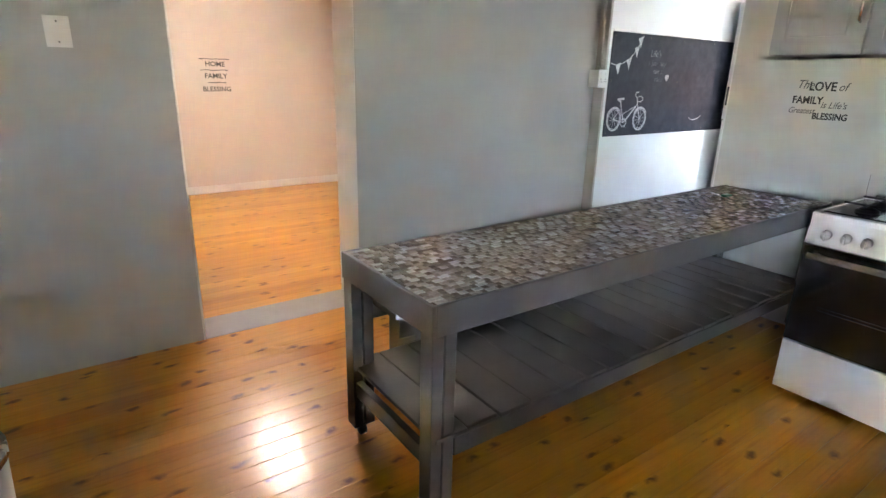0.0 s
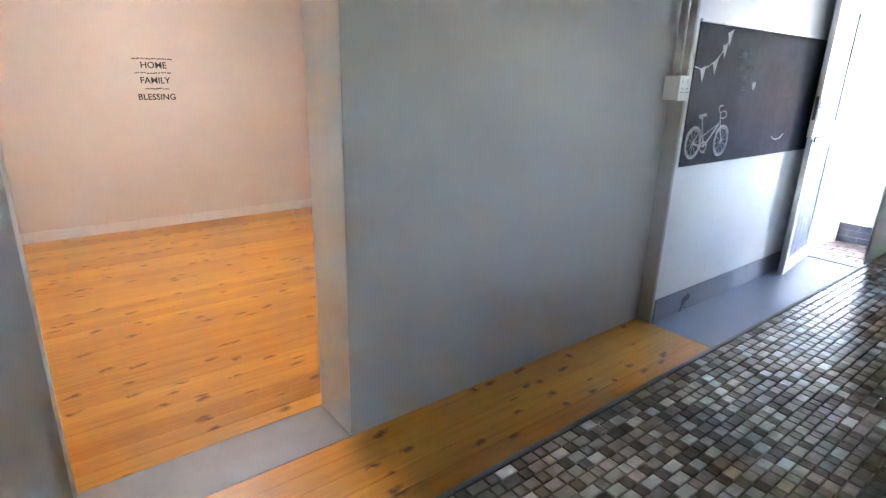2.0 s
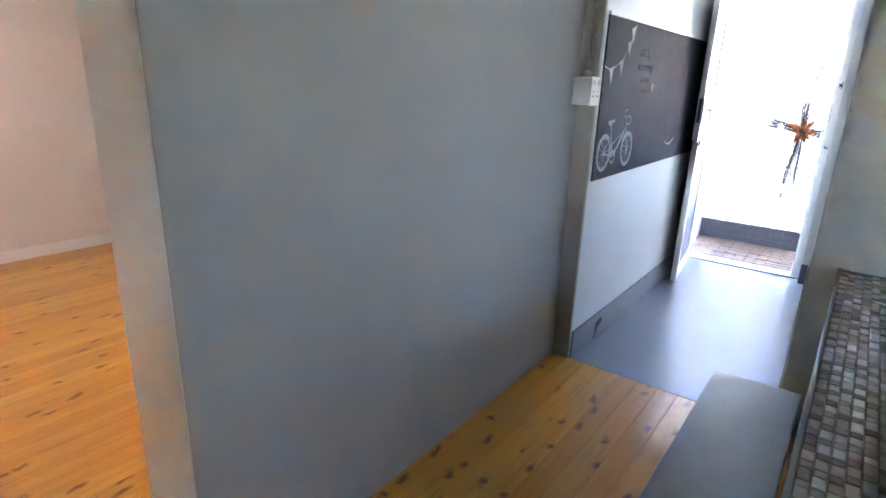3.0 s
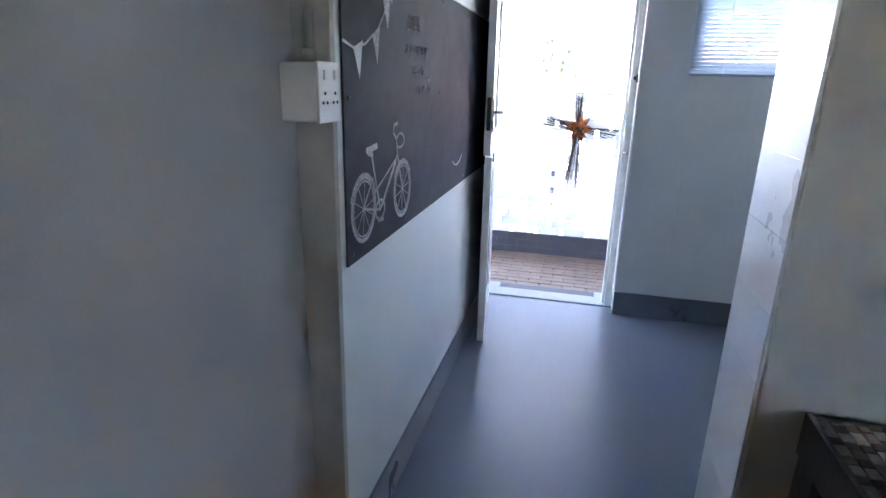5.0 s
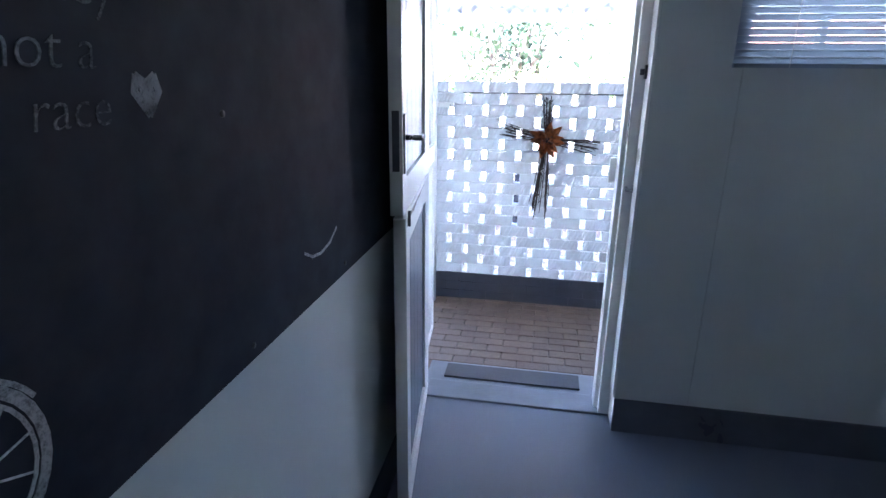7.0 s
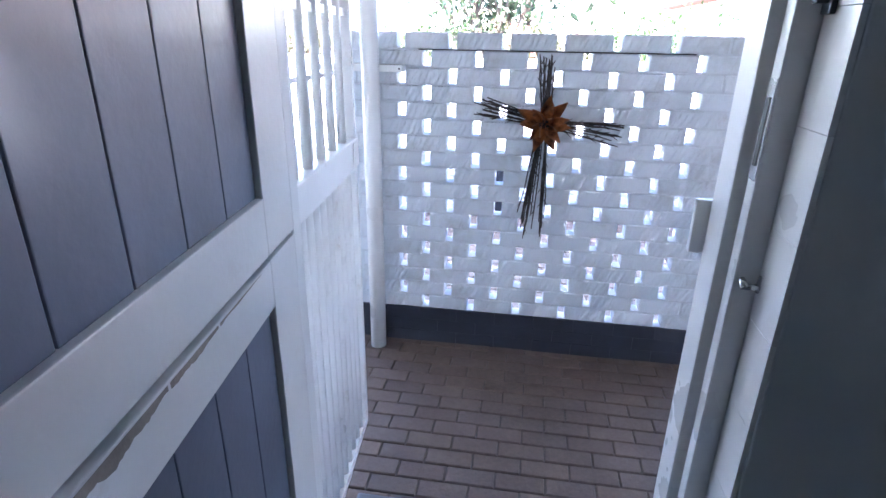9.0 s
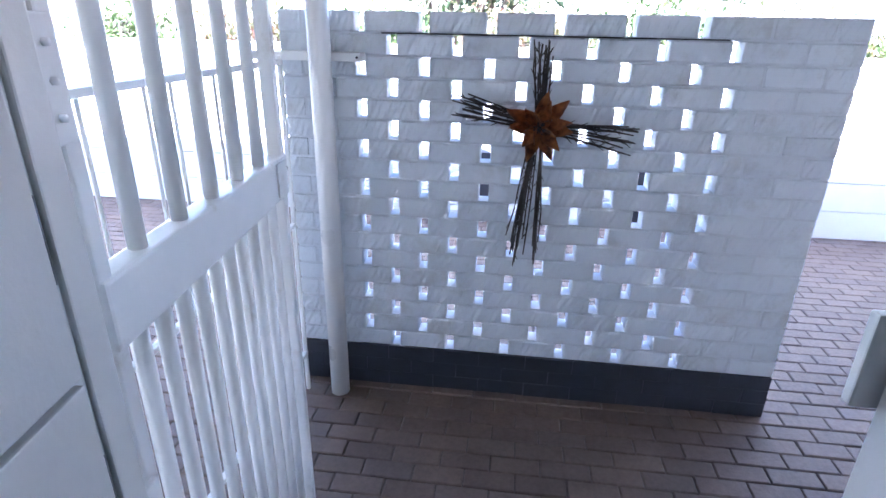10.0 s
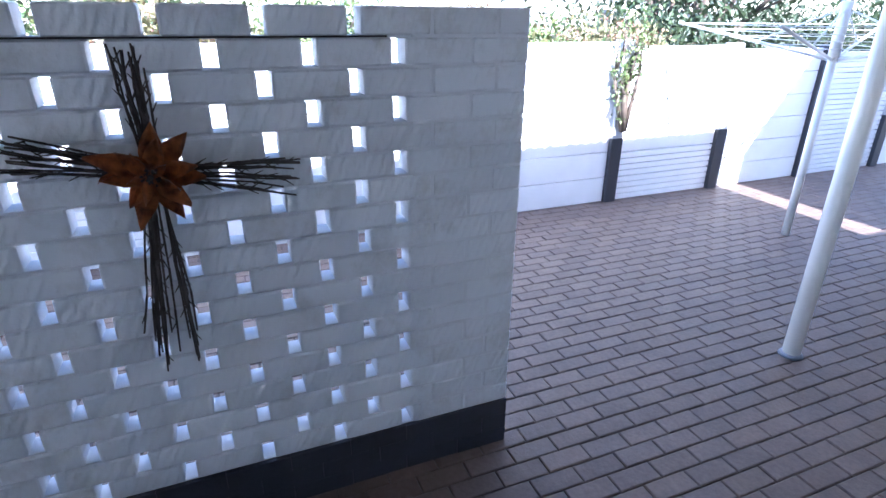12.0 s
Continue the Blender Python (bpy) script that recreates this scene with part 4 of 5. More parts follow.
def security_gate():
    """White bar gate swung outward from the door frame."""
    g = thing("security_gate", (6.525, 3.075, 0), "open white steel security gate with round bars", "gate")
    g.rotation_euler = (0, 0, radians(5.1))
    L, z0, z1 = 0.77, -0.06, 2.05
    boxes("stile", [((0, -0.02, z0), (0.028, 0.012, z1))], M_GATE, g, "", 0.004)
    boxes("stile", [((L - 0.03, -0.02, z0), (L, 0.015, z1))], M_GATE, g, "", 0.004)
    boxes("rail", [((0.035, -0.02, z0), (L - 0.03, 0.015, z0 + 0.035))], M_GATE, g, "", 0.004)
    boxes("rail", [((0.035, -0.02, z1 - 0.035), (L - 0.03, 0.015, z1))], M_GATE, g, "", 0.004)
    boxes("lock_rail", [((0.0, -0.026, 1.095), (L, 0.02, 1.2))], M_GATE, g, "wide white lock rail", 0.006)
    boxes("mid_rail", [((0.035, -0.006, 1.60), (L - 0.03, 0.006, 1.625))], M_GATE, g, "", 0.002)
    n = 5
    for k in range(n):
        x = 0.06 + (L - 0.13) * (k + 0.5) / n
        rods("bar", [((x, 0, 1.2), (x, 0, z1 - 0.035), 0.014)], M_GATE, g, "", 12)
    n = 10
    for k in range(n):
        x = 0.05 + (L - 0.1) * (k + 0.5) / n
        rods("bar", [((x, 0, z0 + 0.035), (x, 0, 1.095), 0.014)], M_GATE, g, "", 12)
    for z in (0.33, 0.8, 1.45):
        hg = boxes("hinge", [((-0.03, -0.03, z - 0.07), (0.012, -0.018, z + 0.07))], M_GATE, g, "white welded hinge plate", 0.003)
        for dz in (-0.04, 0, 0.04):
            rods("bolt", [((-0.01, -0.036, z + dz), (-0.01, -0.028, z + dz), 0.005)], M_GATE, hg, "", 6)
    boxes("lock_box", [((L - 0.09, -0.03, 1.105), (L - 0.02, -0.026, 1.19))], M_GATE, g, "", 0.0)
    rods("key_hole", [((L - 0.02, -0.029, 1.165), (L - 0.02, -0.025, 1.165), 0.008)], M_HOLE, g, "", 8)


security_gate()


def side_fence():
    """Thin rod infill between the house and the brick screen."""
    f = thing("rod_fence", (6.55, 3.5, 0), "white thin steel rod fence closing the porch side", "fence")
    L = 1.66
    for z, h in ((1.35, 0.022), (0.65, 0.018), (-0.035, 0.022)):
        boxes("rail", [((0, -0.011, z), (L, 0.011, z + h))], M_GATE, f, "", 0.003)
    x = 0.06
    while x < L:
        rods("rod", [((x, 0, -0.03), (x, 0, 1.355), 0.0055)], M_GATE, f, "", 6)
        bm = bmesh.new()
        rod(bm, (x + 0.059, 0, 0.66), (x + 0.059, 0, 0.73), 0.005, 0.005, 6)
        rod(bm, (x + 0.059, 0, 0.73), (x + 0.059, 0, 0.75), 0.006, 0.016, 6)
        rod(bm, (x + 0.059, 0, 0.75), (x + 0.059, 0, 0.80), 0.016, 0.001, 6)
        part("finial", bm, M_GATE, f, "small pointed steel finial")
        x += 0.118
    for x in (0.0, L - 0.018):
        boxes("post", [((x, -0.009, G), (x + 0.018, 0.009, 1.385))], M_GATE, f, "", 0.003)


side_fence()
dp = thing("downpipe", (8.21, 3.332, G), "white round downpipe standing by the brick screen", "pipe")
rods("tube", [((0, 0, 0), (0, 0, 2.5), 0.046)], M_PIPE, dp, "", 24)
boxes("bracket", [((0.03, -0.16, 1.605), (0.115, 0.3, 1.64))], M_PIPE, dp, "white flat strap bracket", 0.003)
rods("screw", [((0.026, -0.145, 1.622), (0.032, -0.145, 1.622), 0.005)], M_LOCK, dp, "", 8)

# roof over the porch: corrugated sheets on posts
roof = thing("porch_roof", (0, 0, 0), "grey corrugated sheet roof over the paved yard", "roof", "", "structure")
RX0, RX1, RY0, RY1 = WD2 + 0.03, 9.5, -2.95, 14.0
bm = bmesh.new()
cols = []
ny = int((RY1 - RY0) / 0.019)
for k in range(ny + 1):
    y = RY0 + (RY1 - RY0) * k / ny
    dz = 0.014 * math.sin(y * math.tau / 0.115)
    cols.append([bm.verts.new((RX0, y, 2.62 + dz)), bm.verts.new((RX1, y, 2.16 + dz))])
for a, b in zip(cols, cols[1:]):
    bm.faces.new((a[0], a[1], b[1], b[0]))
part("sheet", bm, M_ROOF, roof, "", True)
for x in (7.3, 8.35, 9.4):
    z = 2.62 - 0.46 * (x - RX0) / (RX1 - RX0) - 0.09
    boxes("purlin", [((x - 0.025, RY0, z), (x + 0.025, RY1, z + 0.07))], M_GATE, roof)


def round_post(x, y, h, r, label):
    p = thing("roof_post", (x, y, G), label, "post", "yard posts")
    rods("tube", [((0, 0, 0), (0, 0, h), r)], M_PIPE, p, "", 22)
    rods("base_ring", [((0, 0, 0), (0, 0, 0.02), r * 1.4, r * 1.15)], M_STEP, p, "", 18)
    return p


round_post(8.31, -0.607, 2.53, 0.047, "white round steel post under the porch roof")

wl = thing("washing_line", (9.667, -2.302, G), "white steel washing line post with folding arms", "washing line")
rods("post", [((0, 0, 0), (0, 0, 1.49), 0.034), ((0, 0, 1.49), (0, 0, 1.9), 0.042)], M_PIPE, wl, "", 18)
for a in (20, 110, 200, 290):
    c, s_ = math.cos(radians(a)), math.sin(radians(a))
    rods("arm", [((0, 0, 1.47), (1.3 * c, 1.3 * s_, 1.73), 0.013)], M_PIPE, wl, "", 8)
    rods("stay", [((0, 0, 1.85), (0.6 * c, 0.6 * s_, 1.59), 0.008)], M_PIPE, wl, "", 6)
for rr in (0.5, 0.8, 1.05, 1.28):
    z = 1.47 + 0.26 * rr / 1.3
    pts = [(rr * math.cos(radians(a)), rr * math.sin(radians(a)), z) for a in (20, 110, 200, 290, 380)]
    rods("line", [(a, b, 0.0035) for a, b in zip(pts, pts[1:])], M_PIPE, wl, "thin washing cord", 5)

# precast fence along the yard
FX, FTOP = 11.06, 1.34


def precast_fence():
    f = thing("precast_fence", (FX, 0, G), "white precast concrete fence with black post feet", "fence", "", "structure")
    y = -1.41 - 5 * 1.4
    ys = []
    while y < 12:
        ys.append(y)
        y += 1.4
    def top(y):
        return FTOP - G + 0.03 * min(0.0, y)
    for yp in ys:
        # upper posts carry shade in their colour; the one near y -4.2 goes dark
        boxes("post", [((-0.075, yp - 0.065, 0.66), (0.06, yp + 0.065, top(yp) + 0.04))], M_POST_DARK if -4.4 < yp < -4.1 else M_POST_SHADED, f, "", 0.006)
        boxes("post_foot", [((-0.076, yp - 0.066, 0), (0.061, yp + 0.066, 0.66))], M_POST_DARK if yp < 3.9 else M_FENCE, f, "painted post foot", 0.006)
    for j, (a, b) in enumerate(zip(ys, ys[1:])):
        ph = top((a + b) / 2) / 6
        for r in range(6):
            z0, z1 = r * ph + 0.003, (r + 1) * ph - 0.003
            if (j % 4 == 0 and r < 2) or j == 2:
                n = 4
                for q in range(n):
                    boxes("panel_slat", [((-0.03, a + 0.067, z0 + (z1 - z0) * q / n), (0.03, b - 0.067, z0 + (z1 - z0) * (q + 1) / n - 0.008))], M_FENCE, f, "", 0.005)
            else:
                boxes("panel", [((-0.03, a + 0.067, z0), (0.03, b - 0.067, z1))], M_FENCE, f, "", 0.006)


precast_fence()


def shrub(name, at, size, count, leaf, mat, label, category, stems=5, seed=1):
    """Leaves in clumps round branching stems; a ragged outline with gaps."""
    random.seed(seed)
    s = thing(name, at, label, category)
    bm = bmesh.new()
    tips = []
    for k in range(stems):
        a = random.uniform(0, math.tau)
        base = Vector((random.uniform(-0.15, 0.15) * size[0], random.uniform(-0.15, 0.15) * size[1], 0))
        tip = Vector((math.cos(a) * size[0] * random.uniform(0.2, 0.9), math.sin(a) * size[1] * random.uniform(0.2, 0.9), size[2] * random.uniform(0.55, 1.0)))
        mid = base.lerp(tip, 0.5) + Vector((random.uniform(-0.1, 0.1), random.uniform(-0.1, 0.1), 0.1))
        r = 0.018 * size[2] + 0.008
        rod(bm, base, mid, r, r * 0.7, 7)
        rod(bm, mid, tip, r * 0.7, r * 0.25, 6)
        tips += [mid, mid.lerp(tip, 0.5), tip, tip]
        for q in range(3):
            e = mid.lerp(tip, random.random()) + Vector((random.uniform(-0.5, 0.5) * size[0], random.uniform(-0.5, 0.5) * size[1], random.uniform(-0.1, 0.35) * size[2]))
            rod(bm, mid.lerp(tip, random.random() * 0.6), e, r * 0.35, r * 0.12, 5)
            tips.append(e)
    part("stem", bm, M_BARK, s, "", True)
    verts, faces = [], []
    for k in range(count):
        c = random.choice(tips)
        spread = 0.23
        p = c + Vector((random.gauss(0, spread * size[0]), random.gauss(0, spread * size[1]), random.gauss(0, spread * 0.7 * size[2])))
        q = Euler((random.uniform(-1.2, 1.2), random.uniform(-1.2, 1.2), random.uniform(0, 6.3))).to_matrix()
        l = leaf * random.uniform(0.6, 1.3)
        w = l * random.uniform(0.35, 0.55)
        i = len(verts)
        for u, v, z in ((-l, 0, 0), (-l * 0.2, -w, l * 0.12), (l, 0, -l * 0.15), (-l * 0.2, w, l * 0.12)):
            verts.append(p + q @ Vector((u, v, z)))
        faces.append((i, i + 1, i + 2))
        faces.append((i, i + 2, i + 3))
    me = bpy.data.meshes.new("crown")
    me.from_pydata([tuple(v) for v in verts], [], faces)
    me.materials.append(mat)
    ob = new("crown", me)
    ob.parent = s
    return s


shrub("climbing_shrub", (10.94, -1.41, 0.5), (0.09, 0.15, 0.9), 620, 0.026, M_LEAF, "green climber spilling over the white fence", "shrub", 6, 3)
for k, (y, h, m) in enumerate(((-0.95, 0.62, M_LEAF), (-0.1, 0.75, M_LEAF_DRY), (1.3, 0.9, M_LEAF), (2.6, 0.8, M_LEAF_DRY), (3.9, 0.85, M_LEAF), (5.3, 0.8, M_LEAF_DRY), (7.0, 0.8, M_LEAF), (-1.9, 0.6, M_LEAF_DRY))):
    shrub("garden_shrub", (11.9 + 0.2 * (k % 2), y, 0.75), (0.55, 0.85, h), 2600, 0.034, m, "bushy shrub rising behind the fence", "shrub", 8, 20 + k)
shrub("garden_tree", (15.5, -6.5, 0), (2.4, 2.8, 4.2), 5200, 0.09, M_LEAF_DARK, "dark leafy garden tree beyond the fence", "tree", 12, 51)
shrub("garden_tree", (16.5, 3.4, 0), (1.6, 1.8, 3.6), 3000, 0.09, M_LEAF_DARK, "leafy garden tree beyond the fence", "tree", 9, 52)


for k, (x, y) in enumerate(((14.5, -4.2), (14.8, -7.0), (15.5, -10.2), (16.0, -13.5))):
    shrub("hedge_bush", (x, y, G), (1.1, 2.0, 1.7), 4200, 0.07, M_LEAF_DARK, "dark low garden hedge beyond the fence", "hedge", 16, 70 + k)


def neighbour(at, w, d, h, label):
    n = thing("neighbour_house", at, label, "house")
    boxes("wall", [((0, 0, 0), (d, w, h))], M_HOUSE, n)
    bm = bmesh.new()
    v = [bm.verts.new(c) for c in ((-0.5, -0.5, h), (-0.5, w + 0.5, h), (d + 0.5, w + 0.5, h), (d + 0.5, -0.5, h), (d / 2, -0.5, h + 1.6), (d / 2, w + 0.5, h + 1.6))]
    for fc in ((0, 4, 5, 1), (3, 2, 5, 4), (0, 3, 4), (1, 5, 2), (0, 1, 2, 3)):
        bm.faces.new([v[i] for i in fc])
    part("roof", bm, M_RED_ROOF, n, "red tiled roof")
    for y in (1.2, w / 2 - 1.5):
        win = boxes("window", [((-0.03, y, 0.9), (0.0, y + 1.1, 2.0))], M_TRIM, n, "white framed window")
        boxes("pane", [((-0.04, y + 0.06, 0.96), (-0.03, y + 0.52, 1.94)), ((-0.04, y + 0.58, 0.96), (-0.03, y + 1.04, 1.94))], M_LOCK, win)
    return n


neighbour((21, -14, G), 12, 6, 2.7, "cream neighbouring house with a red tiled roof")
# unseen wing, its gable shaped to cast the slanted shadow on the fence
wing = thing("shade_wing", (0, 0, 0), "unseen cream gabled wing added to shade the fence", "house", "", "structure")
bm = bmesh.new()
prof = [(-3.25, G), (-3.25, 2.2), (-5.2, 4.95), (-7.15, 2.2), (-7.15, G)]
ends = [[bm.verts.new((x, y, z)) for y, z in prof] for x in (WD2 + 0.04, 9.2)]
for k in range(5):
    bm.faces.new((ends[0][k], ends[0][(k + 1) % 5], ends[1][(k + 1) % 5], ends[1][k]))
bm.faces.new(ends[0])
bm.faces.new(ends[1][::-1])
part("wall", bm, M_HOUSE, wing)


def twig_cross():
    c = thing("twig_cross", (8.262, 2.437, 1.135), "cross of dark bundled twigs with a copper flower", "wall ornament")
    random.seed(12)
    def bundle(nm, d, length, spread, n, w):
        side = Vector((0, -d.z, d.y)).normalized()
        for k in range(n):
            bm = bmesh.new()
            o = random.uniform(-w, w)
            a = Vector((random.uniform(-0.012, 0.01), 0, 0)) + side * o * 0.6
            b = d * length * random.uniform(0.78, 1.03) + side * (o * spread + random.uniform(-0.012, 0.012)) + Vector((random.uniform(-0.02, 0.005), 0, 0))
            pts = [a.lerp(b, u) + Vector((random.uniform(-0.004, 0.004), random.uniform(-0.005, 0.005), random.uniform(-0.005, 0.005))) for u in (0, 0.25, 0.5, 0.75, 1.0)]
            for p, q in zip(pts, pts[1:]):
                rod(bm, p, q, 0.0038, 0.0028, 5)
            for u in (0.35, 0.6, 0.82):
                p = a.lerp(b, u + random.uniform(-0.08, 0.08))
                rod(bm, p, p + (d * 0.03 + side * random.choice((-1, 1)) * random.uniform(0.008, 0.022)), 0.0026, 0.001, 4)
            part(nm, bm, M_TWIG, c, "", True)
    bundle("twig", Vector((0, 0.02, 1)).normalized(), 0.33, 1.2, 15, 0.035)
    bundle("twig", Vector((0, 0.05, -1)).normalized(), 0.62, 2.0, 19, 0.04)
    bundle("twig", Vector((0, 1, 0.22)).normalized(), 0.37, 1.9, 14, 0.03)
    bundle("twig", Vector((0, -1, -0.12)).normalized(), 0.40, 1.9, 14, 0.03)
    for ring, (n, l, w, lift) in enumerate(((7, 0.152, 0.030, 0.012), (6, 0.12, 0.025, 0.03), (5, 0.07, 0.015, 0.05))):
        for k in range(n):
            a = k * math.tau / n + ring * 0.45 + random.uniform(-0.24, 0.24)
            l_, curl, twist = l * random.uniform(0.78, 1.1), random.uniform(0.0, 0.09), random.uniform(-0.02, 0.02)
            bm = bmesh.new()
            grid = []
            for i in range(6):
                u = i / 5
                ww = w * (math.sin(math.pi * min(1, u * 0.86 + 0.14)) ** 1.15) + 0.001
                row = []
                for v in (-1, -0.5, 0, 0.5, 1):
                    row.append(bm.verts.new((-(lift + curl * u * u + 0.024 * (abs(v) - 0.4) * (1 - 0.4 * u) + twist * v * u), ww * v, l_ * u)))
                grid.append(row)
            for r0, r1 in zip(grid, grid[1:]):
                for q in range(4):
                    bm.faces.new((r0[q], r0[q + 1], r1[q + 1], r1[q]))
            bmesh.ops.solidify(bm, geom=list(bm.faces), thickness=0.0012)
            bmesh.ops.rotate(bm, verts=bm.verts, cent=(0, 0, 0), matrix=Matrix.Rotation(a, 3, "X"))
            part("petal", bm, M_COPPER, c, "rusty copper petal", True)
    bm = bmesh.new()
    for k in range(40):
        a, r = random.uniform(0, math.tau), random.uniform(0, 0.028)
        p = Vector((-0.05, r * math.cos(a), r * math.sin(a)))
        rod(bm, (-0.02, 0, 0), p + Vector((random.uniform(-0.02, 0.0), 0, 0)), 0.003, 0.004, 5)
    part("flower_heart", bm, M_TWIG, c, "brown wiry flower centre", True)


twig_cross()

# ---- pieces last: boards, tiles, bricks, pavers ----


def shared_block(name, dx, dy, dz, bevel, material):
    bm = bmesh.new()
    cuboid(bm, (0, 0, 0), (dx, dy, dz))
    if bevel:
        bmesh.ops.bevel(bm, geom=[e for e in bm.edges if all(v.co.z > dz - 1e-6 for v in e.verts)], offset=bevel, segments=1, affect="EDGES")
    return mesh_of(name, bm, material)


def boards(parent, x0, x1, y0, y1, width, lengths, material, seed):
    random.seed(seed)
    shapes = {l: shared_block("plank", l - 0.0012, width - 0.0008, 0.024, 0.0009, material) for l in lengths}
    y = y1 - width
    while y > y0 - width:
        x = x0 - random.uniform(0.0, 0.3)
        while x < x1:
            l = random.choice(lengths)
            lo, hi = max(x, x0), min(x + l, x1)
            if hi - lo > 0.03:
                if lo == x and hi == x + l and y >= y0:
                    me, px = shapes[l], x
                else:
                    me, px = shared_block("plank", hi - lo - 0.0012, min(width, y + width - y0) - 0.0008, 0.024, 0.0009, material), lo
                ob = new("plank", me)
                ob.parent = parent
                ob.location = (px, max(y, y0), -0.024)
            x += l
        y -= width


boards(bpy.data.objects["floor"], -2.7, VINYL, -2.7, WN, 0.105, (7.0, 8.0), M_PINE_K, 3)
boards(bpy.data.objects["floor_living"], -2.7, 6.05, WN + 0.3, LIV - 0.02, 0.105, (9.0, 10.0), M_PINE_L, 5)


def mosaic():
    """Glazed tiles on the table, long pale and short dark in turn: near ones are parts, the rest joined."""
    random.seed(8)
    row, z0, z1, gapw = 0.0262, 0.846, 0.8545, 0.0022
    near, count = {}, 0
    fields = {"pale": ([], []), "dark": ([], [])}
    ny = int((ty1 - ty0 - 0.016) / row)
    for j in range(ny):
        x = tx0 + 0.013 - random.uniform(0, 0.06)
        y = ty1 - 0.008 - (j + 1) * row
        k = j % 2
        while x < tx1 - 0.025:
            tone = "dark" if k % 2 else "pale"
            l = 0.026 if tone == "dark" else random.choice((0.034, 0.040, 0.046))
            if random.random() < 0.12:
                tone = "pale" if tone == "dark" else "dark"
            lo, hi = max(x, tx0 + 0.013), min(x + l, tx1 - 0.02)
            x += l
            k += 1
            if hi - lo < 0.008:
                continue
            dx, dy = round(hi - lo - gapw, 4), row - gapw
            if count < 300 and j < 9 and hi < tx0 + 1.5:
                if (dx, tone) not in near:
                    near[(dx, tone)] = shared_block("mosaic_tile", dx, dy, z1 - z0, 0.0016, M_TILE_DARK if tone == "dark" else M_TILE_PALE)
                ob = new("mosaic_tile", near[(dx, tone)])
                ob.parent = table
                ob.location = (lo, y, z0 + random.uniform(-0.0008, 0.0008))
                count += 1
            else:
                verts, faces = fields[tone]
                b, n0 = 0.0016, len(verts)
                zz = z1 + random.uniform(-0.0008, 0.0008)
                a, c, e, f = lo, lo + dx, y, y + dy
                verts += [(a, e, z0), (c, e, z0), (c, f, z0), (a, f, z0), (a, e, zz - b), (c, e, zz - b), (c, f, zz - b), (a, f, zz - b),
                          (a + b, e + b, zz), (c - b, e + b, zz), (c - b, f - b, zz), (a + b, f - b, zz)]
                for q in range(4):
                    n = (q + 1) % 4
                    faces += [(n0 + q, n0 + n, n0 + 4 + n, n0 + 4 + q), (n0 + 4 + q, n0 + 4 + n, n0 + 8 + n, n0 + 8 + q)]
                faces.append((n0 + 8, n0 + 9, n0 + 10, n0 + 11))
    for tone, mat in (("pale", M_FIELD_PALE), ("dark", M_FIELD_DARK)):
        me = bpy.data.meshes.new("mosaic_field")
        me.from_pydata(fields[tone][0], [], fields[tone][1])
        me.materials.append(mat)
        ob = new("mosaic_field", me)
        ob.parent = table
        tagged(ob, tone + " glazed mosaic tiles across the table", "", "", "stuff")


mosaic()


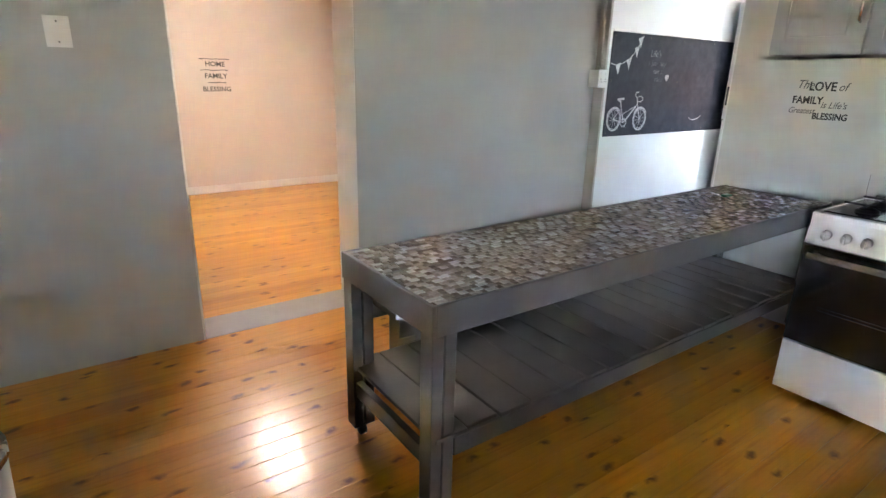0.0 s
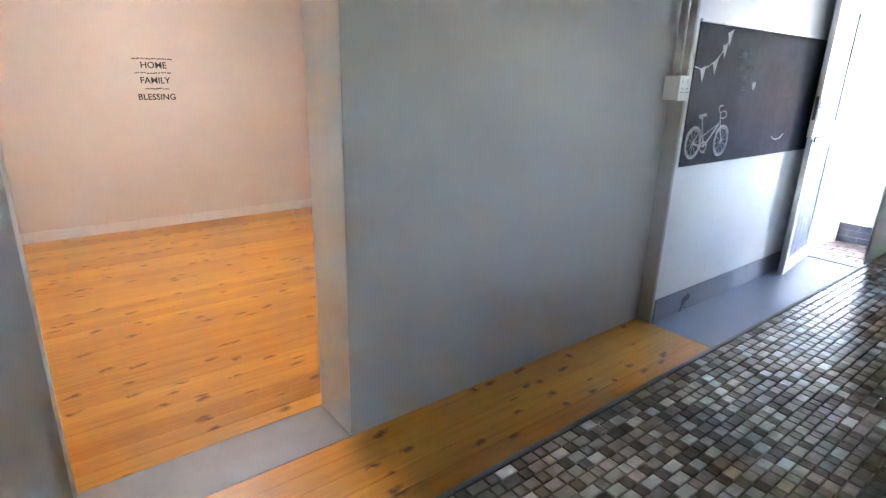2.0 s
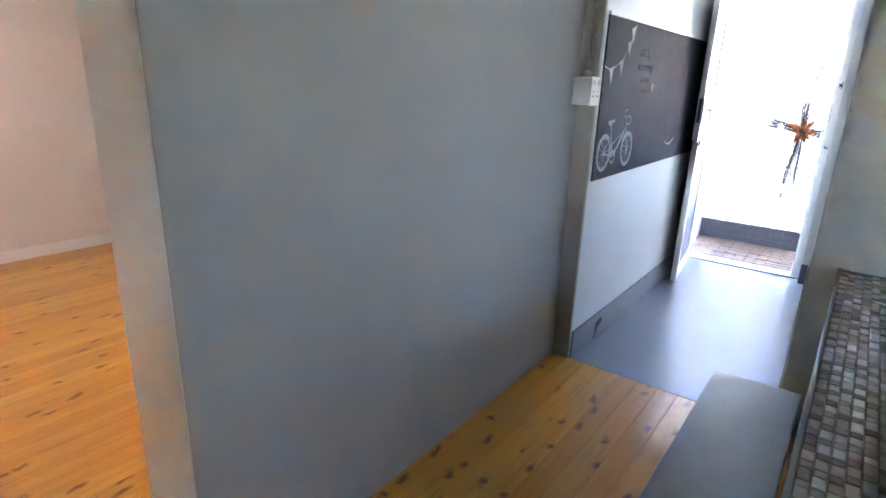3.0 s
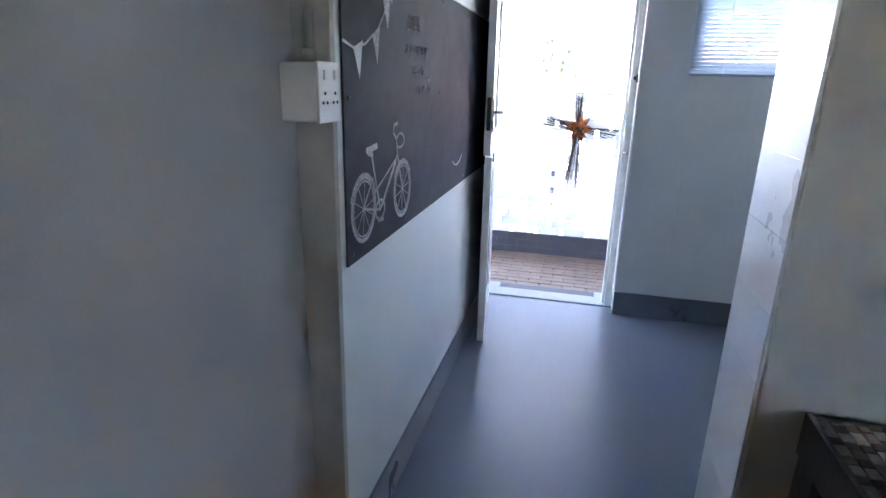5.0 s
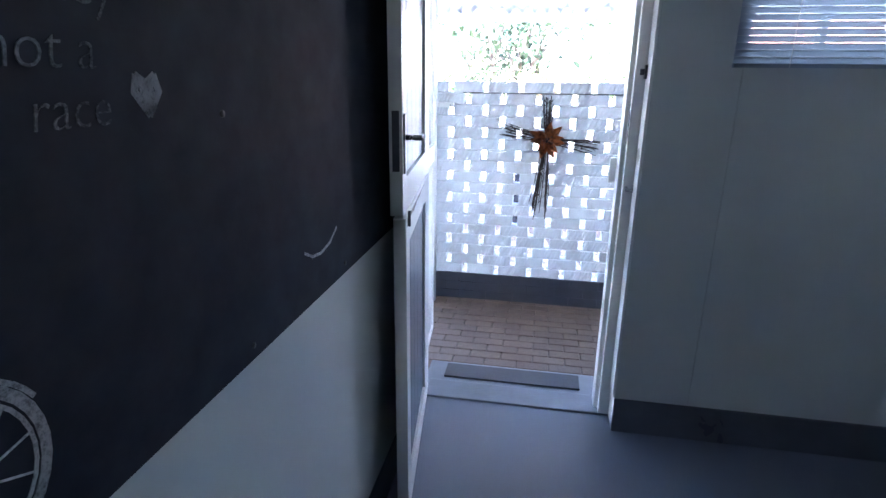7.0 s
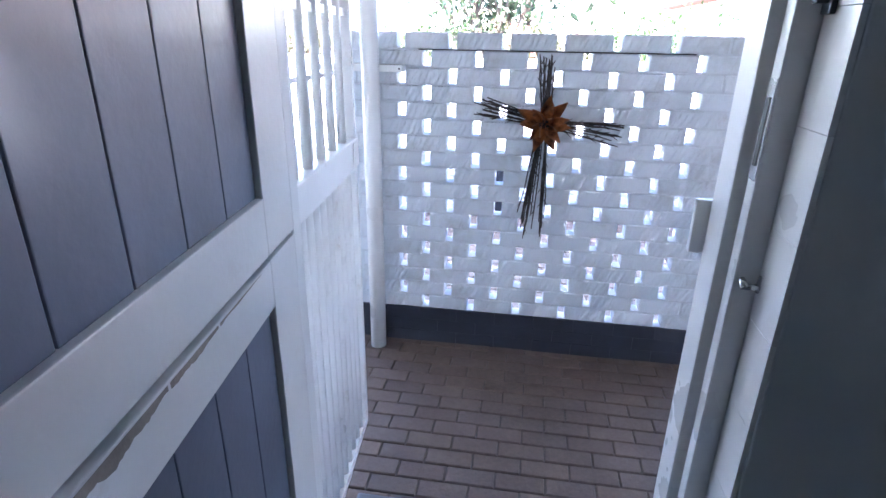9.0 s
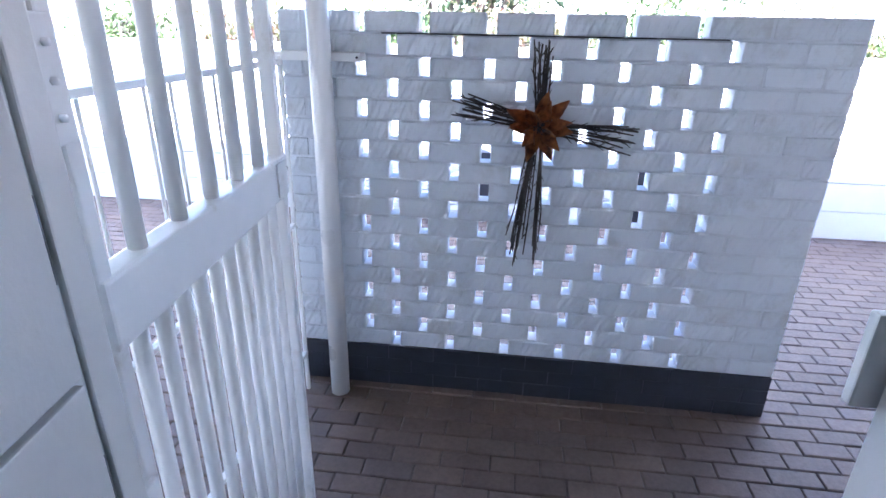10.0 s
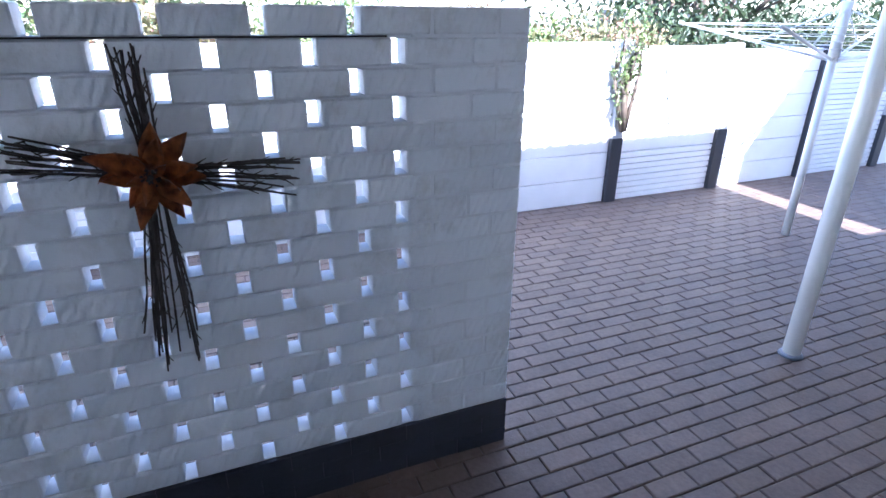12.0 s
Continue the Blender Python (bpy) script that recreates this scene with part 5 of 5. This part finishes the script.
def brick_screen():
    w = thing("wall_screen", (8.315, 0, 0), "white painted pierced brick screen wall with black foot", "wall", "", "structure")
    random.seed(21)
    C, TOPZ, Y0, Y1, TH, step = 0.0875, 1.565, 1.245, 3.54, 0.098, 0.2715
    kinds = {}
    def brick(ya, yb, z, mat, h=C - 0.005, dx=0.0):
        key = (round(yb - ya, 3), mat.name)
        if key not in kinds:
            bm = bmesh.new()
            cuboid(bm, (0, 0, 0), (TH, yb - ya, h))
            bmesh.ops.bevel(bm, geom=list(bm.edges), offset=0.006 if mat is M_BRICK else 0.0015, segments=1, affect="EDGES")
            kinds[key] = mesh_of("brick", bm, mat)
        ob = new("brick", kinds[key])
        ob.parent = w
        ob.location = (dx + random.uniform(-0.002, 0.002), ya, z)
    gap = 0.043
    for row in range(18):
        z = TOPZ - (row + 1) * C
        first = 3.06 if row % 2 else 3.06 + step / 2
        holes = [first - k * step for k in range(6)]
        spans = [(holes[0] + gap / 2, Y1)]
        for h0, h1 in zip(holes, holes[1:]):
            spans.append((h1 + gap / 2, h0 - gap / 2))
        right = holes[-1] - gap / 2
        b = right
        while b - Y0 > 0.01:
            l = 0.228 if b - Y0 > 0.30 else b - Y0
            if 0.228 < b - Y0 <= 0.30:
                l = b - Y0 - 0.11
            spans.append((max(Y0, b - l) + (0.005 if b - l > Y0 + 0.01 else 0.0), b))
            b -= l
        big = spans.pop(0)
        if big[1] - big[0] > 0.3:
            m = big[0] + 0.222
            spans += [(big[0], m), (m + 0.006, big[1])]
        else:
            spans.append(big)
        for s0, s1 in spans:
            brick(round(s0, 3), round(s1, 3), z, M_BRICK)
    for row in range(3):
        z = -0.012 - (row + 1) * 0.077
        y = Y0
        first = True
        while y < Y1 - 0.02:
            l = 0.115 if (first and row % 2) else 0.232
            first = False
            e = min(Y1, y + l)
            brick(round(y, 3), round(e - 0.001, 3), z, M_BAND, 0.0765, -0.006)
            y = e
    boxes("mortar", [((0.006, Y0 + 0.004, G), (TH - 0.006, Y1 - 0.004, -0.012))], M_BAND, w)
    boxes("mortar", [((0.004, Y0 + 0.006, -0.012), (TH - 0.004, 1.66, TOPZ - 0.005)), ((0.004, 3.235, -0.012), (TH - 0.004, Y1 - 0.006, TOPZ - 0.005))], M_MORTAR, w)
    for row in range(1, 19):
        zj = TOPZ - row * C
        boxes("mortar_bed", [((0.009, Y0 + 0.006, zj - 0.006), (TH - 0.005, Y1 - 0.006, zj + 0.002))], M_MORTAR, w)
    boxes("top_course_line", [((-0.001, 1.74, TOPZ - C - 0.004), (0.004, 3.1, TOPZ - C + 0.001))], M_IRON, w, "thin black line under the top course")


brick_screen()


def pavers():
    parent = bpy.data.objects["paving_bed"]
    random.seed(31)
    px, py = 0.098, 0.214
    me_full = shared_block("paver", px - 0.004, py - 0.004, 0.05, 0.005, M_PAVER)
    verts, faces, count = [], [], 0
    x, row = WD2 + 0.035, 0
    while x < 11.02:
        y = -8.9 + (py / 2 if row % 2 else 0)
        while y < 8.6:
            z = G - 0.05 + random.uniform(-0.0022, 0.0022)
            inside = 8.3 < x < 8.44 and 1.2 < y < 3.55
            if x < 6.9 and 1.8 < y < 3.15:
                inside = True
            if not inside:
                if 6.9 < x < 8.3 and 0.0 < y < 3.6 and count < 300:
                    ob = new("paver", me_full)
                    ob.parent = parent
                    ob.location = (x, y, z)
                    count += 1
                else:
                    b, k, dx, dy, zt = 0.005, len(verts), px - 0.004, py - 0.004, z + 0.05
                    verts += [(x, y, z), (x + dx, y, z), (x + dx, y + dy, z), (x, y + dy, z), (x, y, zt - b), (x + dx, y, zt - b), (x + dx, y + dy, zt - b), (x, y + dy, zt - b),
                              (x + b, y + b, zt), (x + dx - b, y + b, zt), (x + dx - b, y + dy - b, zt), (x + b, y + dy - b, zt)]
                    for q in range(4):
                        n = (q + 1) % 4
                        faces += [(k + q, k + n, k + 4 + n, k + 4 + q), (k + 4 + q, k + 4 + n, k + 8 + n, k + 8 + q)]
                    faces.append((k + 8, k + 9, k + 10, k + 11))
            y += py
        x += px
        row += 1
    me = bpy.data.meshes.new("paver_field")
    me.from_pydata(verts, [], faces)
    me.materials.append(M_PAVER_J)
    ob = new("paver_field", me)
    ob.parent = parent
    tagged(ob, "brown clay pavers across the yard", "", "", "stuff")


pavers()
